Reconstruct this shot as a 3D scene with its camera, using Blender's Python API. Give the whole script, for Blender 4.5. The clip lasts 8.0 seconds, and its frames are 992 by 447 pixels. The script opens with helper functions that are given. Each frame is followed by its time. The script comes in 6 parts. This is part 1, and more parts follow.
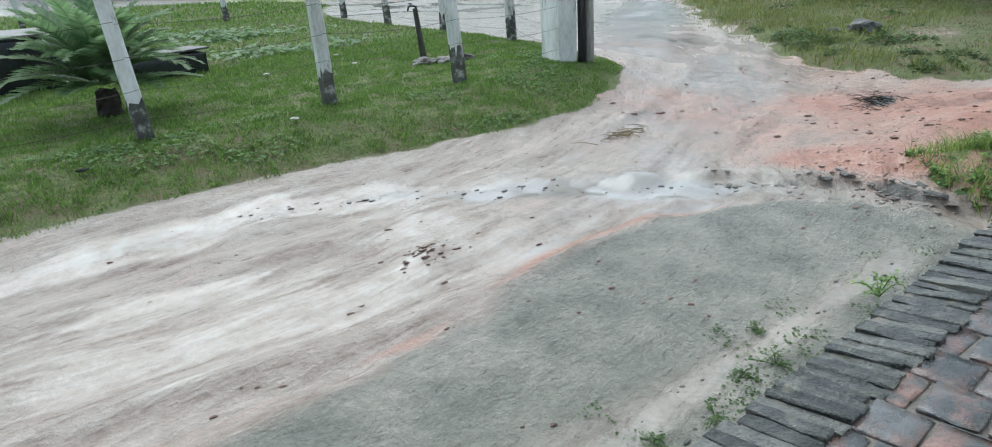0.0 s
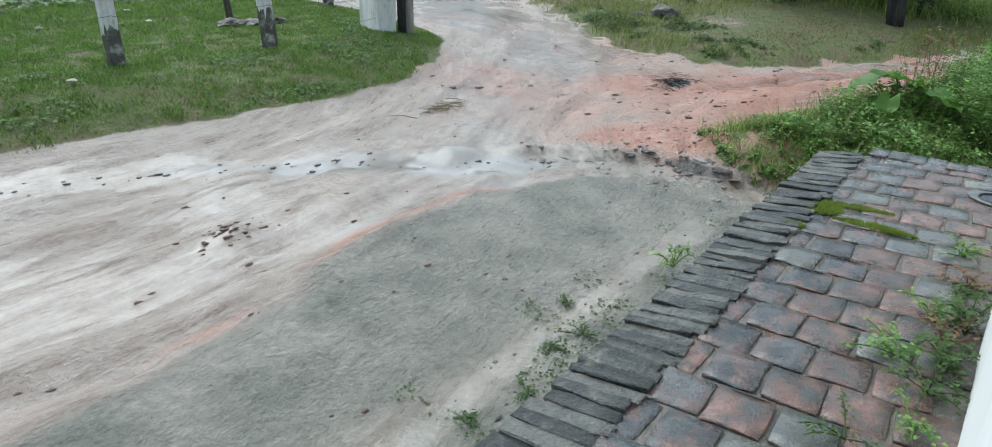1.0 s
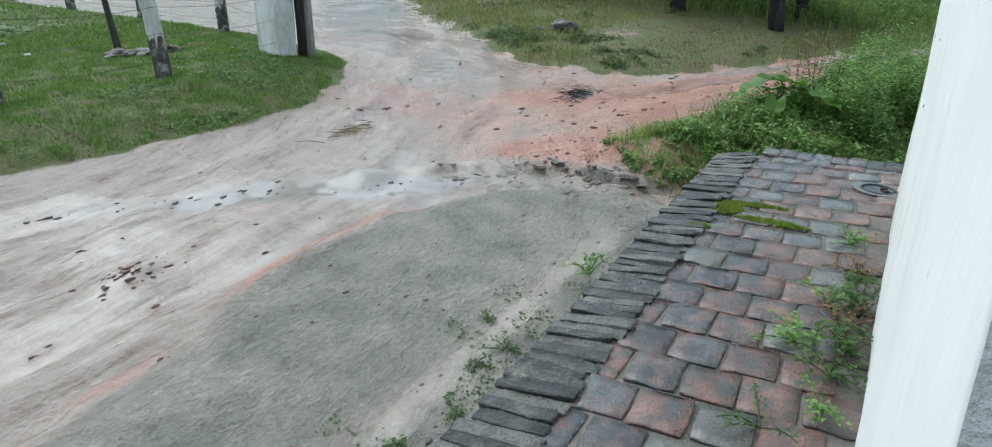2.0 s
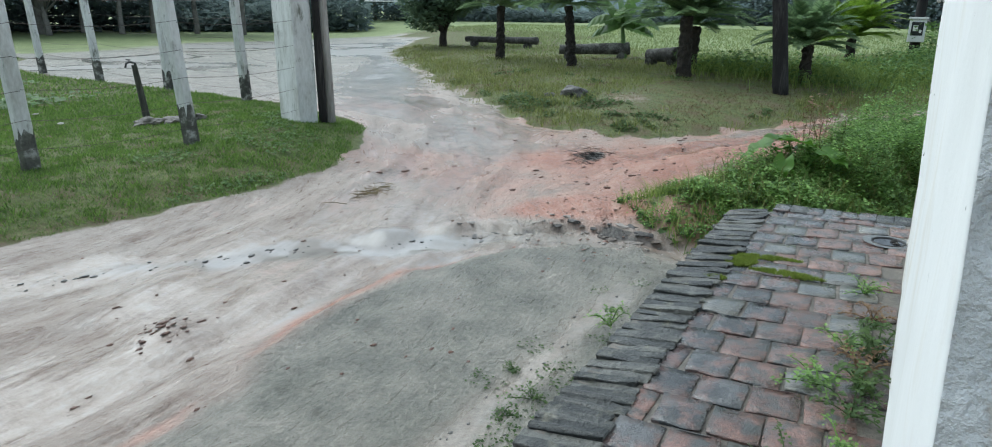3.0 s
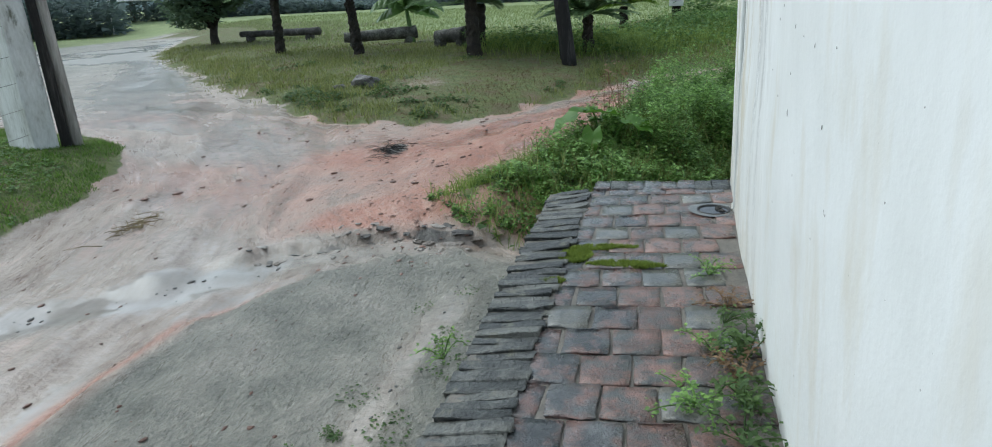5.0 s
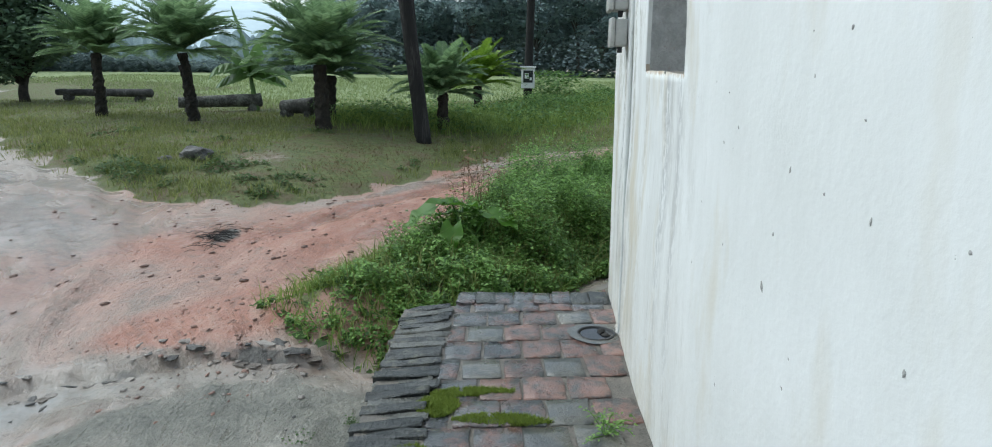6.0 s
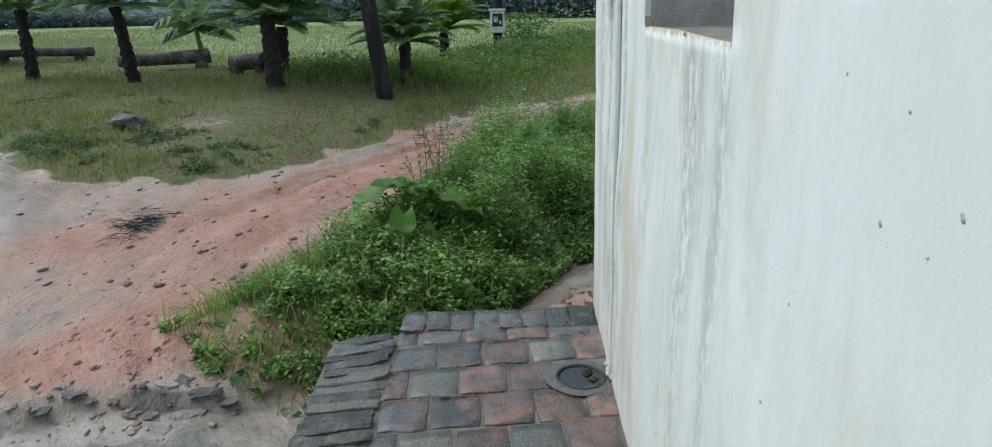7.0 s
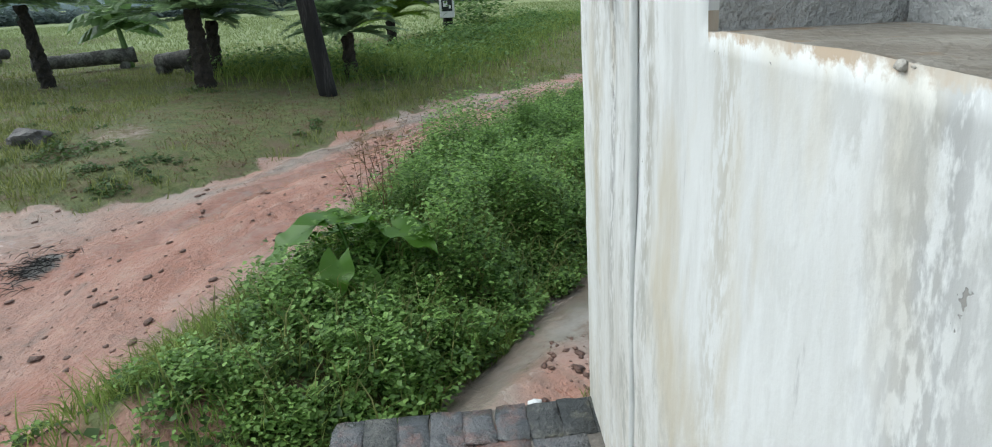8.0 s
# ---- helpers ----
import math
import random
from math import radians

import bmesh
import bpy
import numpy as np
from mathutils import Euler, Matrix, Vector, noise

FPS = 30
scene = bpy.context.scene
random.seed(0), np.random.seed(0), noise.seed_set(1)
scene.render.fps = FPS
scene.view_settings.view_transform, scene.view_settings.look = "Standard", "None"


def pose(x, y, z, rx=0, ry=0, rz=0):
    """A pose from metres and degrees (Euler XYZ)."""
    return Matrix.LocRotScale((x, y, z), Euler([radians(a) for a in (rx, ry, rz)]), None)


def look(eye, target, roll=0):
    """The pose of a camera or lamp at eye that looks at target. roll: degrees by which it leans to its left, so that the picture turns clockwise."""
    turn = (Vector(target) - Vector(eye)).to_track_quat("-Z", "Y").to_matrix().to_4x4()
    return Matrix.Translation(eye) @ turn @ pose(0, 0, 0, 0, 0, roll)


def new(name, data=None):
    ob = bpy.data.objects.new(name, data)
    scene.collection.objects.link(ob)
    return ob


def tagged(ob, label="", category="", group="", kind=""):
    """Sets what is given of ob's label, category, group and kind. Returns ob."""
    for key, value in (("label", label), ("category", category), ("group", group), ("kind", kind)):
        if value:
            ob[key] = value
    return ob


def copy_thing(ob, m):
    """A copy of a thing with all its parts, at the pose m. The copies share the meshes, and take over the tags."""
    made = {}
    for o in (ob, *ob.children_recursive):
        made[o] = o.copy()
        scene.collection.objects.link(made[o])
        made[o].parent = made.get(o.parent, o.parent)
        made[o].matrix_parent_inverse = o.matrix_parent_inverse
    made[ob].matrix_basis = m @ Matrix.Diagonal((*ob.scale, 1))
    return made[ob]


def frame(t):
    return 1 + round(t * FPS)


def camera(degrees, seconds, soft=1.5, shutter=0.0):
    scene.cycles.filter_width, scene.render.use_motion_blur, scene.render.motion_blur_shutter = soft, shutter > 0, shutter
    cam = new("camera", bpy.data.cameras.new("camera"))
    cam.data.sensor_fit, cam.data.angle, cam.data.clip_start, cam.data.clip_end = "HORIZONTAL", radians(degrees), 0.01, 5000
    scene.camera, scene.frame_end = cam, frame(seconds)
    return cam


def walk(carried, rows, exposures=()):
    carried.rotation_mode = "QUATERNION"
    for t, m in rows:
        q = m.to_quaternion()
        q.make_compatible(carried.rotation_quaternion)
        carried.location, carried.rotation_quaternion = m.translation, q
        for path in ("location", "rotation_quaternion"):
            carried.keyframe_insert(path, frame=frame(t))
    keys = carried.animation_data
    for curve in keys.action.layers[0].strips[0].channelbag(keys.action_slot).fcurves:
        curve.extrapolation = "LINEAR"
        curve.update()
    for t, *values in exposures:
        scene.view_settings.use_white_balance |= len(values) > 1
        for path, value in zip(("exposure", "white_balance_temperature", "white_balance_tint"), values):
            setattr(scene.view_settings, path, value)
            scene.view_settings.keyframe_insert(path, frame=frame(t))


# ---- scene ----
cam = camera(70.3, 8.0, 1.0)
PATH = [
    (0, (0.334, -0.146, 1.913), (1.538, 1.274, 1.184), -2.7),
    (0.5, (0.350, -0.141, 1.920), (1.765, 1.064, 1.180), -0.3),
    (1, (0.455, -0.120, 1.895), (1.966, 0.916, 1.093), 2.6),
    (1.5, (0.533, -0.116, 1.899), (2.113, 0.818, 1.106), 3.0),
    (1.7, (0.514, -0.124, 1.915), (2.138, 0.729, 1.120), 2.1),
    (2.8, (0.285, -0.127, 1.904), (1.958, 0.766, 1.269), -0.7),
    (3, (0.270, -0.134, 1.914), (1.958, 0.766, 1.331), 0.7),
    (3.5, (0.286, -0.147, 1.916), (1.991, 0.744, 1.370), 0.7),
    (4, (0.376, -0.103, 1.905), (2.169, 0.599, 1.365), -0.2),
    (4.5, (0.604, 0.014, 1.874), (2.400, 0.679, 1.296), -1.2),
    (4.7, (0.739, 0.046, 1.840), (2.566, 0.603, 1.249), -2.0),
    (5.8, (1.531, 0.197, 1.893), (3.449, 0.277, 1.331), -0.1),
    (6, (1.723, 0.209, 1.893), (3.673, 0.202, 1.450), 0.9),
    (6.5, (2.166, 0.166, 1.931), (4.121, 0.107, 1.514), -0.8),
    (7, (2.707, 0.078, 1.934), (4.616, 0.011, 1.342), -0.9),
    (7.5, (3.229, 0.053, 1.949), (5.126, -0.027, 1.321), -4.9),
    (8, (3.670, 0.013, 1.949), (5.557, -0.162, 1.310), -2.8),
]
walk(cam, [(t, look(eye, target, roll)) for t, eye, target, roll in PATH], [(0.0, 0.78, 5950, 0), (1.5, 0.66, 5950, 0), (3.0, 0.58, 5950, 0), (3.5, 0.66, 5950, 0), (4.0, 0.72, 5950, 0), (4.5, 0.42, 5950, 0), (6.0, 0.44, 5980, 0), (6.5, 0.31, 6000, 0), (7.5, 0.34, 6100, 1), (8.0, 0.50, 6200, 2)])

# ---- world and light: a bright overcast sky after rain ----
world = bpy.data.worlds.new("overcast_sky")
scene.world = world
world.use_nodes = True
wn = world.node_tree.nodes
sky = wn.new("ShaderNodeTexSky")
sky.sky_type, sky.sun_disc = "NISHITA", False
sky.sun_elevation, sky.sun_rotation = radians(52), radians(20)
sky.air_density, sky.dust_density, sky.ozone_density = 1.0, 2.5, 2.0
pale = wn.new("ShaderNodeHueSaturation")
pale.inputs["Saturation"].default_value = 0.42
world.node_tree.links.new(sky.outputs["Color"], pale.inputs["Color"])
world.node_tree.links.new(pale.outputs["Color"], wn["Background"].inputs["Color"])
wn["Background"].inputs["Strength"].default_value = 0.15
sun = new("sun", bpy.data.lights.new("sun", "SUN"))
sun.data.energy, sun.data.angle, sun.data.color = 0.8, radians(60), (1.0, 0.99, 0.97)
sun.matrix_world = look((0, 0, 60), (-14, -40, 0))


# ---- materials ----
def shader(name):
    m = bpy.data.materials.new(name)
    m.use_nodes = True
    nt = m.node_tree
    return m, nt, nt.nodes["Principled BSDF"]


def add(nt, kind, **values):
    n = nt.nodes.new("ShaderNode" + kind)
    for k, v in values.items():
        n.inputs[k.replace("_", " ")].default_value = v
    return n


def where(nt, stretch=(1, 1, 1)):
    g, m = add(nt, "NewGeometry"), add(nt, "Mapping", Scale=stretch)
    nt.links.new(g.outputs["Position"], m.inputs["Vector"])
    return m.outputs["Vector"]


def grain(nt, vec, scale, detail=5.0, rough=0.6):
    n = add(nt, "TexNoise", Scale=scale, Detail=detail, Roughness=rough)
    nt.links.new(vec, n.inputs["Vector"])
    return n.outputs["Fac"]


def ramp(nt, fac, stops):
    r = add(nt, "ValToRGB")
    el = r.color_ramp.elements
    while len(el) < len(stops):
        el.new(0.5)
    for e, (p, c) in zip(el, stops):
        e.position, e.color = p, (*c, 1) if len(c) == 3 else c
    nt.links.new(fac, r.inputs["Fac"])
    return r.outputs["Color"]


def grey(a, b):
    return [(a, (0, 0, 0)), (b, (1, 1, 1))]


def blend(nt, fac, a, b, mode="MIX"):
    m = nt.nodes.new("ShaderNodeMix")
    m.data_type, m.blend_type = "RGBA", mode
    for sock, v in ((m.inputs[0], fac), (m.inputs[6], a), (m.inputs[7], b)):
        if isinstance(v, (tuple, list)):
            sock.default_value = (*v, 1)
        elif isinstance(v, (int, float)):
            sock.default_value = v
        else:
            nt.links.new(v, sock)
    return m.outputs[2]


def sums(nt, op, a, b=0.0):
    m = nt.nodes.new("ShaderNodeMath")
    m.operation = op
    m.use_clamp = False
    for sock, v in ((m.inputs[0], a), (m.inputs[1], b)):
        if isinstance(v, (int, float)):
            sock.default_value = v
        else:
            nt.links.new(v, sock)
    return m.outputs[0]


def relief(nt, bsdf, height, strength=0.4, distance=0.01):
    b = add(nt, "Bump", Strength=strength, Distance=distance)
    nt.links.new(height, b.inputs["Height"])
    nt.links.new(b.outputs["Normal"], bsdf.inputs["Normal"])


def rough_mat(name, stops, scale=6.0, fine=60.0, rough=(0.5, 0.8), bump=0.4, depth=0.01, stretch=(1, 1, 1), vary=0.25, spots=None, metal=0.0, film=0.0):
    """A weathered surface: broad tone, fine grain, relief, a tone of its own for each object, and spots of another colour."""
    m, nt, bsdf = shader(name)
    vec = where(nt, stretch)
    info = add(nt, "ObjectInfo")
    broad, thin = grain(nt, vec, scale), grain(nt, vec, fine, 4.0)
    f = sums(nt, "ADD", broad, sums(nt, "MULTIPLY", sums(nt, "SUBTRACT", thin, 0.5), 0.5))
    f = sums(nt, "ADD", f, sums(nt, "MULTIPLY", sums(nt, "SUBTRACT", info.outputs["Random"], 0.5), vary))
    col = ramp(nt, f, stops)
    if spots:
        colour, size, lo, hi = spots
        col = blend(nt, ramp(nt, grain(nt, vec, size, 6.0, 0.65), grey(lo, hi)), col, colour)
    nt.links.new(col, bsdf.inputs["Base Color"])
    r = add(nt, "MapRange", To_Min=rough[0], To_Max=rough[1])
    nt.links.new(broad, r.inputs["Value"])
    nt.links.new(r.outputs["Result"], bsdf.inputs["Roughness"])
    bsdf.inputs["Metallic"].default_value = metal
    bsdf.inputs["Coat Weight"].default_value = film
    bsdf.inputs["Coat Roughness"].default_value = 0.22
    relief(nt, bsdf, sums(nt, "ADD", broad, thin), bump, depth)
    return m


def leaf_mat(name, dark, light, rough=0.45, through_light=0.25):
    """Leaves: a tone of its own for each blade, gloss from the rain, some light through."""
    m, nt, bsdf = shader(name)
    g = add(nt, "NewGeometry")
    f = sums(nt, "ADD", sums(nt, "MULTIPLY", g.outputs["Random Per Island"], 0.65), sums(nt, "MULTIPLY", grain(nt, where(nt), 2.6, 6.0, 0.65), 0.75))
    col = ramp(nt, f, [(0.28, dark), (0.98, light)])
    nt.links.new(col, bsdf.inputs["Base Color"])
    bsdf.inputs["Roughness"].default_value = rough
    t = add(nt, "BsdfTranslucent")
    nt.links.new(col, t.inputs["Color"])
    mix = add(nt, "MixShader", Fac=through_light)
    nt.links.new(bsdf.outputs["BSDF"], mix.inputs[1])
    nt.links.new(t.outputs["BSDF"], mix.inputs[2])
    nt.links.new(mix.outputs["Shader"], nt.nodes["Material Output"].inputs["Surface"])
    return m


def ground_material():
    """Wet clay, sand and turf; the masks say what lies where."""
    m, nt, bsdf = shader("wet_ground")
    a = nt.nodes.new("ShaderNodeAttribute")
    a.attribute_name = "cover"
    b = nt.nodes.new("ShaderNodeAttribute")
    b.attribute_name = "state"
    ca, cb = add(nt, "SeparateColor"), add(nt, "SeparateColor")
    nt.links.new(a.outputs["Color"], ca.inputs["Color"])
    nt.links.new(b.outputs["Color"], cb.inputs["Color"])
    turf, red, slab = (ca.outputs[k] for k in ("Red", "Green", "Blue"))
    wet, field, stone = (cb.outputs[k] for k in ("Red", "Green", "Blue"))
    vec = where(nt)
    broad, mid, fine = grain(nt, vec, 0.9, 6.0), grain(nt, vec, 7.0, 6.0, 0.65), grain(nt, vec, 70.0, 4.0, 0.7)
    fl = nt.nodes.new("ShaderNodeAttribute")
    fl.attribute_name = "flow"
    sx, cx = add(nt, "SeparateXYZ"), add(nt, "CombineXYZ")
    nt.links.new(vec, sx.inputs["Vector"])
    nt.links.new(sums(nt, "MULTIPLY", sx.outputs["X"], 0.50), cx.inputs["X"])
    nt.links.new(sums(nt, "MULTIPLY", fl.outputs["Fac"], 2.6), cx.inputs["Y"])
    streaks, hair = grain(nt, cx.outputs["Vector"], 2.2, 7.0, 0.62), grain(nt, cx.outputs["Vector"], 9.0, 5.0, 0.65)
    grit = grain(nt, vec, 24.0, 5.0, 0.7)
    comb = grain(nt, cx.outputs["Vector"], 28.0, 4.0, 0.6)
    ruts = add(nt, "MapRange", From_Min=4.8, From_Max=8.5, To_Min=1.0, To_Max=0.6)
    nt.links.new(sx.outputs["X"], ruts.inputs["Value"])
    ruts = ruts.outputs["Result"]
    patch = grain(nt, vec, 2.4, 7.0, 0.62)
    streaks = blend(nt, ruts, patch, streaks)
    hair = blend(nt, ruts, mid, hair)
    f = sums(nt, "ADD", sums(nt, "MULTIPLY", mid, 0.24), sums(nt, "ADD", sums(nt, "MULTIPLY", streaks, 0.50), sums(nt, "ADD", sums(nt, "MULTIPLY", hair, 0.10), sums(nt, "MULTIPLY", grit, 0.16))))
    clay = ramp(nt, f, [(0.36, (0.19, 0.13, 0.098)), (0.45, (0.345, 0.275, 0.228)), (0.55, (0.46, 0.395, 0.345)), (0.68, (0.60, 0.54, 0.49))])
    rust = ramp(nt, f, [(0.36, (0.23, 0.088, 0.052)), (0.48, (0.43, 0.20, 0.138)), (0.58, (0.51, 0.31, 0.24)), (0.68, (0.60, 0.46, 0.39))])
    sand = ramp(nt, sums(nt, "ADD", sums(nt, "ADD", sums(nt, "MULTIPLY", patch, 0.75), sums(nt, "ADD", sums(nt, "MULTIPLY", mid, 0.12), sums(nt, "ADD", sums(nt, "MULTIPLY", grit, 0.42), -0.145))), sums(nt, "MULTIPLY", sums(nt, "SUBTRACT", fine, 0.5), 0.30)), [(0.30, (0.13, 0.13, 0.108)), (0.44, (0.245, 0.24, 0.203)), (0.56, (0.335, 0.315, 0.268)), (0.70, (0.47, 0.43, 0.375))])
    green = ramp(nt, sums(nt, "ADD", mid, sums(nt, "MULTIPLY", sums(nt, "SUBTRACT", fine, 0.5), 0.7)), [(0.3, (0.06, 0.085, 0.022)), (0.55, (0.13, 0.155, 0.045)), (0.75, (0.20, 0.20, 0.085))])
    green = blend(nt, ramp(nt, sums(nt, "ADD", patch, sums(nt, "MULTIPLY", sums(nt, "SUBTRACT", grit, 0.5), 0.5)), grey(0.48, 0.64)), green, (0.15, 0.115, 0.062))
    meadow = ramp(nt, sums(nt, "ADD", sums(nt, "MULTIPLY", broad, 0.6), sums(nt, "MULTIPLY", mid, 0.4)), [(0.3, (0.19, 0.25, 0.10)), (0.55, (0.26, 0.315, 0.135)), (0.75, (0.33, 0.37, 0.18))])
    rock = ramp(nt, mid, [(0.3, (0.05, 0.047, 0.042)), (0.7, (0.20, 0.185, 0.165))])
    edge = sums(nt, "MULTIPLY", sums(nt, "SUBTRACT", mid, 0.5), 0.7)

    def mask(v, lo=0.35, hi=0.65):
        return ramp(nt, sums(nt, "ADD", v, edge), grey(lo, hi))
    streaky = sums(nt, "ADD", red, sums(nt, "MULTIPLY", sums(nt, "SUBTRACT", streaks, 0.57), 1.6))
    col = blend(nt, mask(streaky, 0.2, 0.80), clay, rust)
    col = blend(nt, mask(slab, 0.12, 0.95), col, sand)
    col = blend(nt, mask(stone, 0.4, 0.65), col, rock)
    col = blend(nt, mask(turf, 0.38, 0.58), col, green)
    col = blend(nt, mask(field, 0.35, 0.65), col, meadow)
    soaked = ramp(nt, sums(nt, "ADD", wet, sums(nt, "MULTIPLY", sums(nt, "SUBTRACT", sums(nt, "ADD", sums(nt, "MULTIPLY", hair, 0.2), sums(nt, "MULTIPLY", streaks, 0.8)), 0.5), 1.9)), grey(0.40, 0.72))
    col = blend(nt, soaked, col, blend(nt, 1.0, col, (0.78, 0.77, 0.76), "MULTIPLY"))
    pool = add(nt, "MapRange", From_Min=0.95, From_Max=1.45)
    nt.links.new(sums(nt, "ADD", wet, sums(nt, "MULTIPLY", sums(nt, "SUBTRACT", sums(nt, "ADD", sums(nt, "MULTIPLY", mid, 0.6), sums(nt, "MULTIPLY", hair, 0.4)), 0.5), 2.0)), pool.inputs["Value"])
    pool = pool.outputs["Result"]
    col = blend(nt, sums(nt, "MULTIPLY", pool, 0.55), col, (0.31, 0.305, 0.29))
    nt.links.new(col, bsdf.inputs["Base Color"])
    dry = add(nt, "MapRange", From_Min=0.35, From_Max=0.65, To_Min=0.22, To_Max=0.62)
    nt.links.new(hair, dry.inputs["Value"])
    grassy = sums(nt, "MAXIMUM", turf, field)
    r = blend(nt, soaked, dry.outputs["Result"], (0.11, 0.11, 0.11))
    ruffled = add(nt, "MapRange", From_Min=9.0, From_Max=17.0, To_Min=0.12, To_Max=0.42)
    nt.links.new(sx.outputs["Y"], ruffled.inputs["Value"])
    r = blend(nt, pool, r, ruffled.outputs["Result"])
    r = blend(nt, grassy, r, (0.85, 0.85, 0.85))
    nt.links.new(r, bsdf.inputs["Roughness"])
    h = sums(nt, "ADD", sums(nt, "ADD", sums(nt, "MULTIPLY", mid, sums(nt, "SUBTRACT", 1.0, sums(nt, "MULTIPLY", slab, 0.15))), sums(nt, "MULTIPLY", grit, sums(nt, "ADD", 0.70, sums(nt, "MULTIPLY", slab, 0.75)))), sums(nt, "ADD", sums(nt, "MULTIPLY", fine, 0.06), sums(nt, "MULTIPLY", sums(nt, "ADD", sums(nt, "MULTIPLY", hair, 0.22), sums(nt, "ADD", sums(nt, "MULTIPLY", streaks, 1.6), sums(nt, "MULTIPLY", comb, sums(nt, "MULTIPLY", ruts, 0.03)))), sums(nt, "SUBTRACT", 1.0, sums(nt, "MAXIMUM", slab, sums(nt, "MULTIPLY", red, 0.6))))))
    calm = sums(nt, "MULTIPLY", sums(nt, "SUBTRACT", 1.0, sums(nt, "MULTIPLY", soaked, 0.72)), sums(nt, "SUBTRACT", 1.0, sums(nt, "MULTIPLY", pool, 0.95)))
    bump = add(nt, "Bump", Distance=0.042)
    nt.links.new(sums(nt, "MULTIPLY", calm, 0.95), bump.inputs["Strength"])
    nt.links.new(h, bump.inputs["Height"])
    nt.links.new(bump.outputs["Normal"], bsdf.inputs["Normal"])
    return m


def plaster_material():
    """White lime paint on uneven plaster, with rain streaks, yellow damp and chips."""
    m, nt, bsdf = shader("white_plaster")
    vec = where(nt)
    sx = add(nt, "SeparateXYZ")
    nt.links.new(vec, sx.inputs["Vector"])
    broad, fine = grain(nt, vec, 1.6, 5.0), grain(nt, vec, 45.0, 5.0, 0.65)
    streak, thin = grain(nt, where(nt, (1, 1, 0.16)), 6.0, 7.0, 0.7), grain(nt, where(nt, (1, 1, 0.1)), 22.0, 6.0, 0.7)
    col = ramp(nt, broad, [(0.3, (0.75, 0.76, 0.745)), (0.65, (0.85, 0.86, 0.855))])
    far = add(nt, "MapRange", From_Min=3.3, From_Max=5.0)
    nt.links.new(sx.outputs["X"], far.inputs["Value"])
    dirt = sums(nt, "MULTIPLY", ramp(nt, streak, grey(0.43, 0.70)), sums(nt, "ADD", sums(nt, "MULTIPLY", far.outputs["Result"], 0.48), 0.07))
    col = blend(nt, dirt, col, (0.40, 0.385, 0.34))
    black = sums(nt, "MULTIPLY", ramp(nt, sums(nt, "ADD", sums(nt, "MULTIPLY", thin, 0.6), sums(nt, "MULTIPLY", streak, 0.5)), grey(0.64, 0.72)), far.outputs["Result"])
    col = blend(nt, black, col, (0.13, 0.13, 0.125))
    for x0, w, tone, amount in ((4.145, 0.11, (0.34, 0.345, 0.34), 0.65), (3.93, 0.075, (0.40, 0.405, 0.40), 0.6), (4.62, 0.08, (0.42, 0.38, 0.28), 0.5), (5.05, 0.05, (0.30, 0.27, 0.19), 0.6), (5.17, 0.025, (0.05, 0.05, 0.05), 0.9), (5.42, 0.05, (0.10, 0.10, 0.095), 0.7), (5.62, 0.08, (0.36, 0.33, 0.25), 0.5)):
        off = sums(nt, "ABSOLUTE", sums(nt, "SUBTRACT", sx.outputs["X"], x0))
        band = add(nt, "MapRange", From_Min=0.0, From_Max=w, To_Min=1.0, To_Max=0.0)
        nt.links.new(sums(nt, "ADD", off, sums(nt, "MULTIPLY", sums(nt, "SUBTRACT", thin, 0.5), w * 1.6)), band.inputs["Value"])
        lowering = add(nt, "MapRange", From_Min=0.7, From_Max=1.75, To_Min=0.4, To_Max=1.0)
        nt.links.new(sx.outputs["Z"], lowering.inputs["Value"])
        worn = sums(nt, "MULTIPLY", sums(nt, "MULTIPLY", band.outputs["Result"], lowering.outputs["Result"]), ramp(nt, sums(nt, "ADD", sums(nt, "MULTIPLY", grain(nt, where(nt, (1, 1, 0.4)), 55.0, 4.0, 0.6), 0.72), sums(nt, "MULTIPLY", streak, 0.28)), grey(0.45, 0.53)))
        col = blend(nt, sums(nt, "MULTIPLY", worn, amount), col, tone)
    damp = ramp(nt, grain(nt, where(nt, (1, 1, 0.35)), 4.0, 4.0), grey(0.52, 0.72))
    col = blend(nt, sums(nt, "MULTIPLY", damp, sums(nt, "ADD", 0.40, sums(nt, "MULTIPLY", far.outputs["Result"], 0.30))), col, (0.56, 0.48, 0.32))
    low = add(nt, "MapRange", From_Min=0.50, From_Max=1.45, To_Min=1.0, To_Max=0.0)
    nt.links.new(sx.outputs["Z"], low.inputs["Value"])
    splash = sums(nt, "MULTIPLY", low.outputs["Result"], ramp(nt, sums(nt, "ADD", sums(nt, "MULTIPLY", fine, 0.4), sums(nt, "MULTIPLY", broad, 0.6)), grey(0.35, 0.7)))
    col = blend(nt, sums(nt, "MULTIPLY", splash, sums(nt, "ADD", 0.35, sums(nt, "MULTIPLY", far.outputs["Result"], 0.5))), col, (0.46, 0.40, 0.28))
    flake = sums(nt, "MULTIPLY", ramp(nt, grain(nt, where(nt, (1, 1, 0.45)), 13.0, 7.0, 0.72), grey(0.50, 0.60)), sums(nt, "MULTIPLY", ramp(nt, broad, grey(0.42, 0.62)), sums(nt, "ADD", 0.05, sums(nt, "MULTIPLY", far.outputs["Result"], 0.85))))
    col = blend(nt, flake, col, (0.47, 0.465, 0.42))
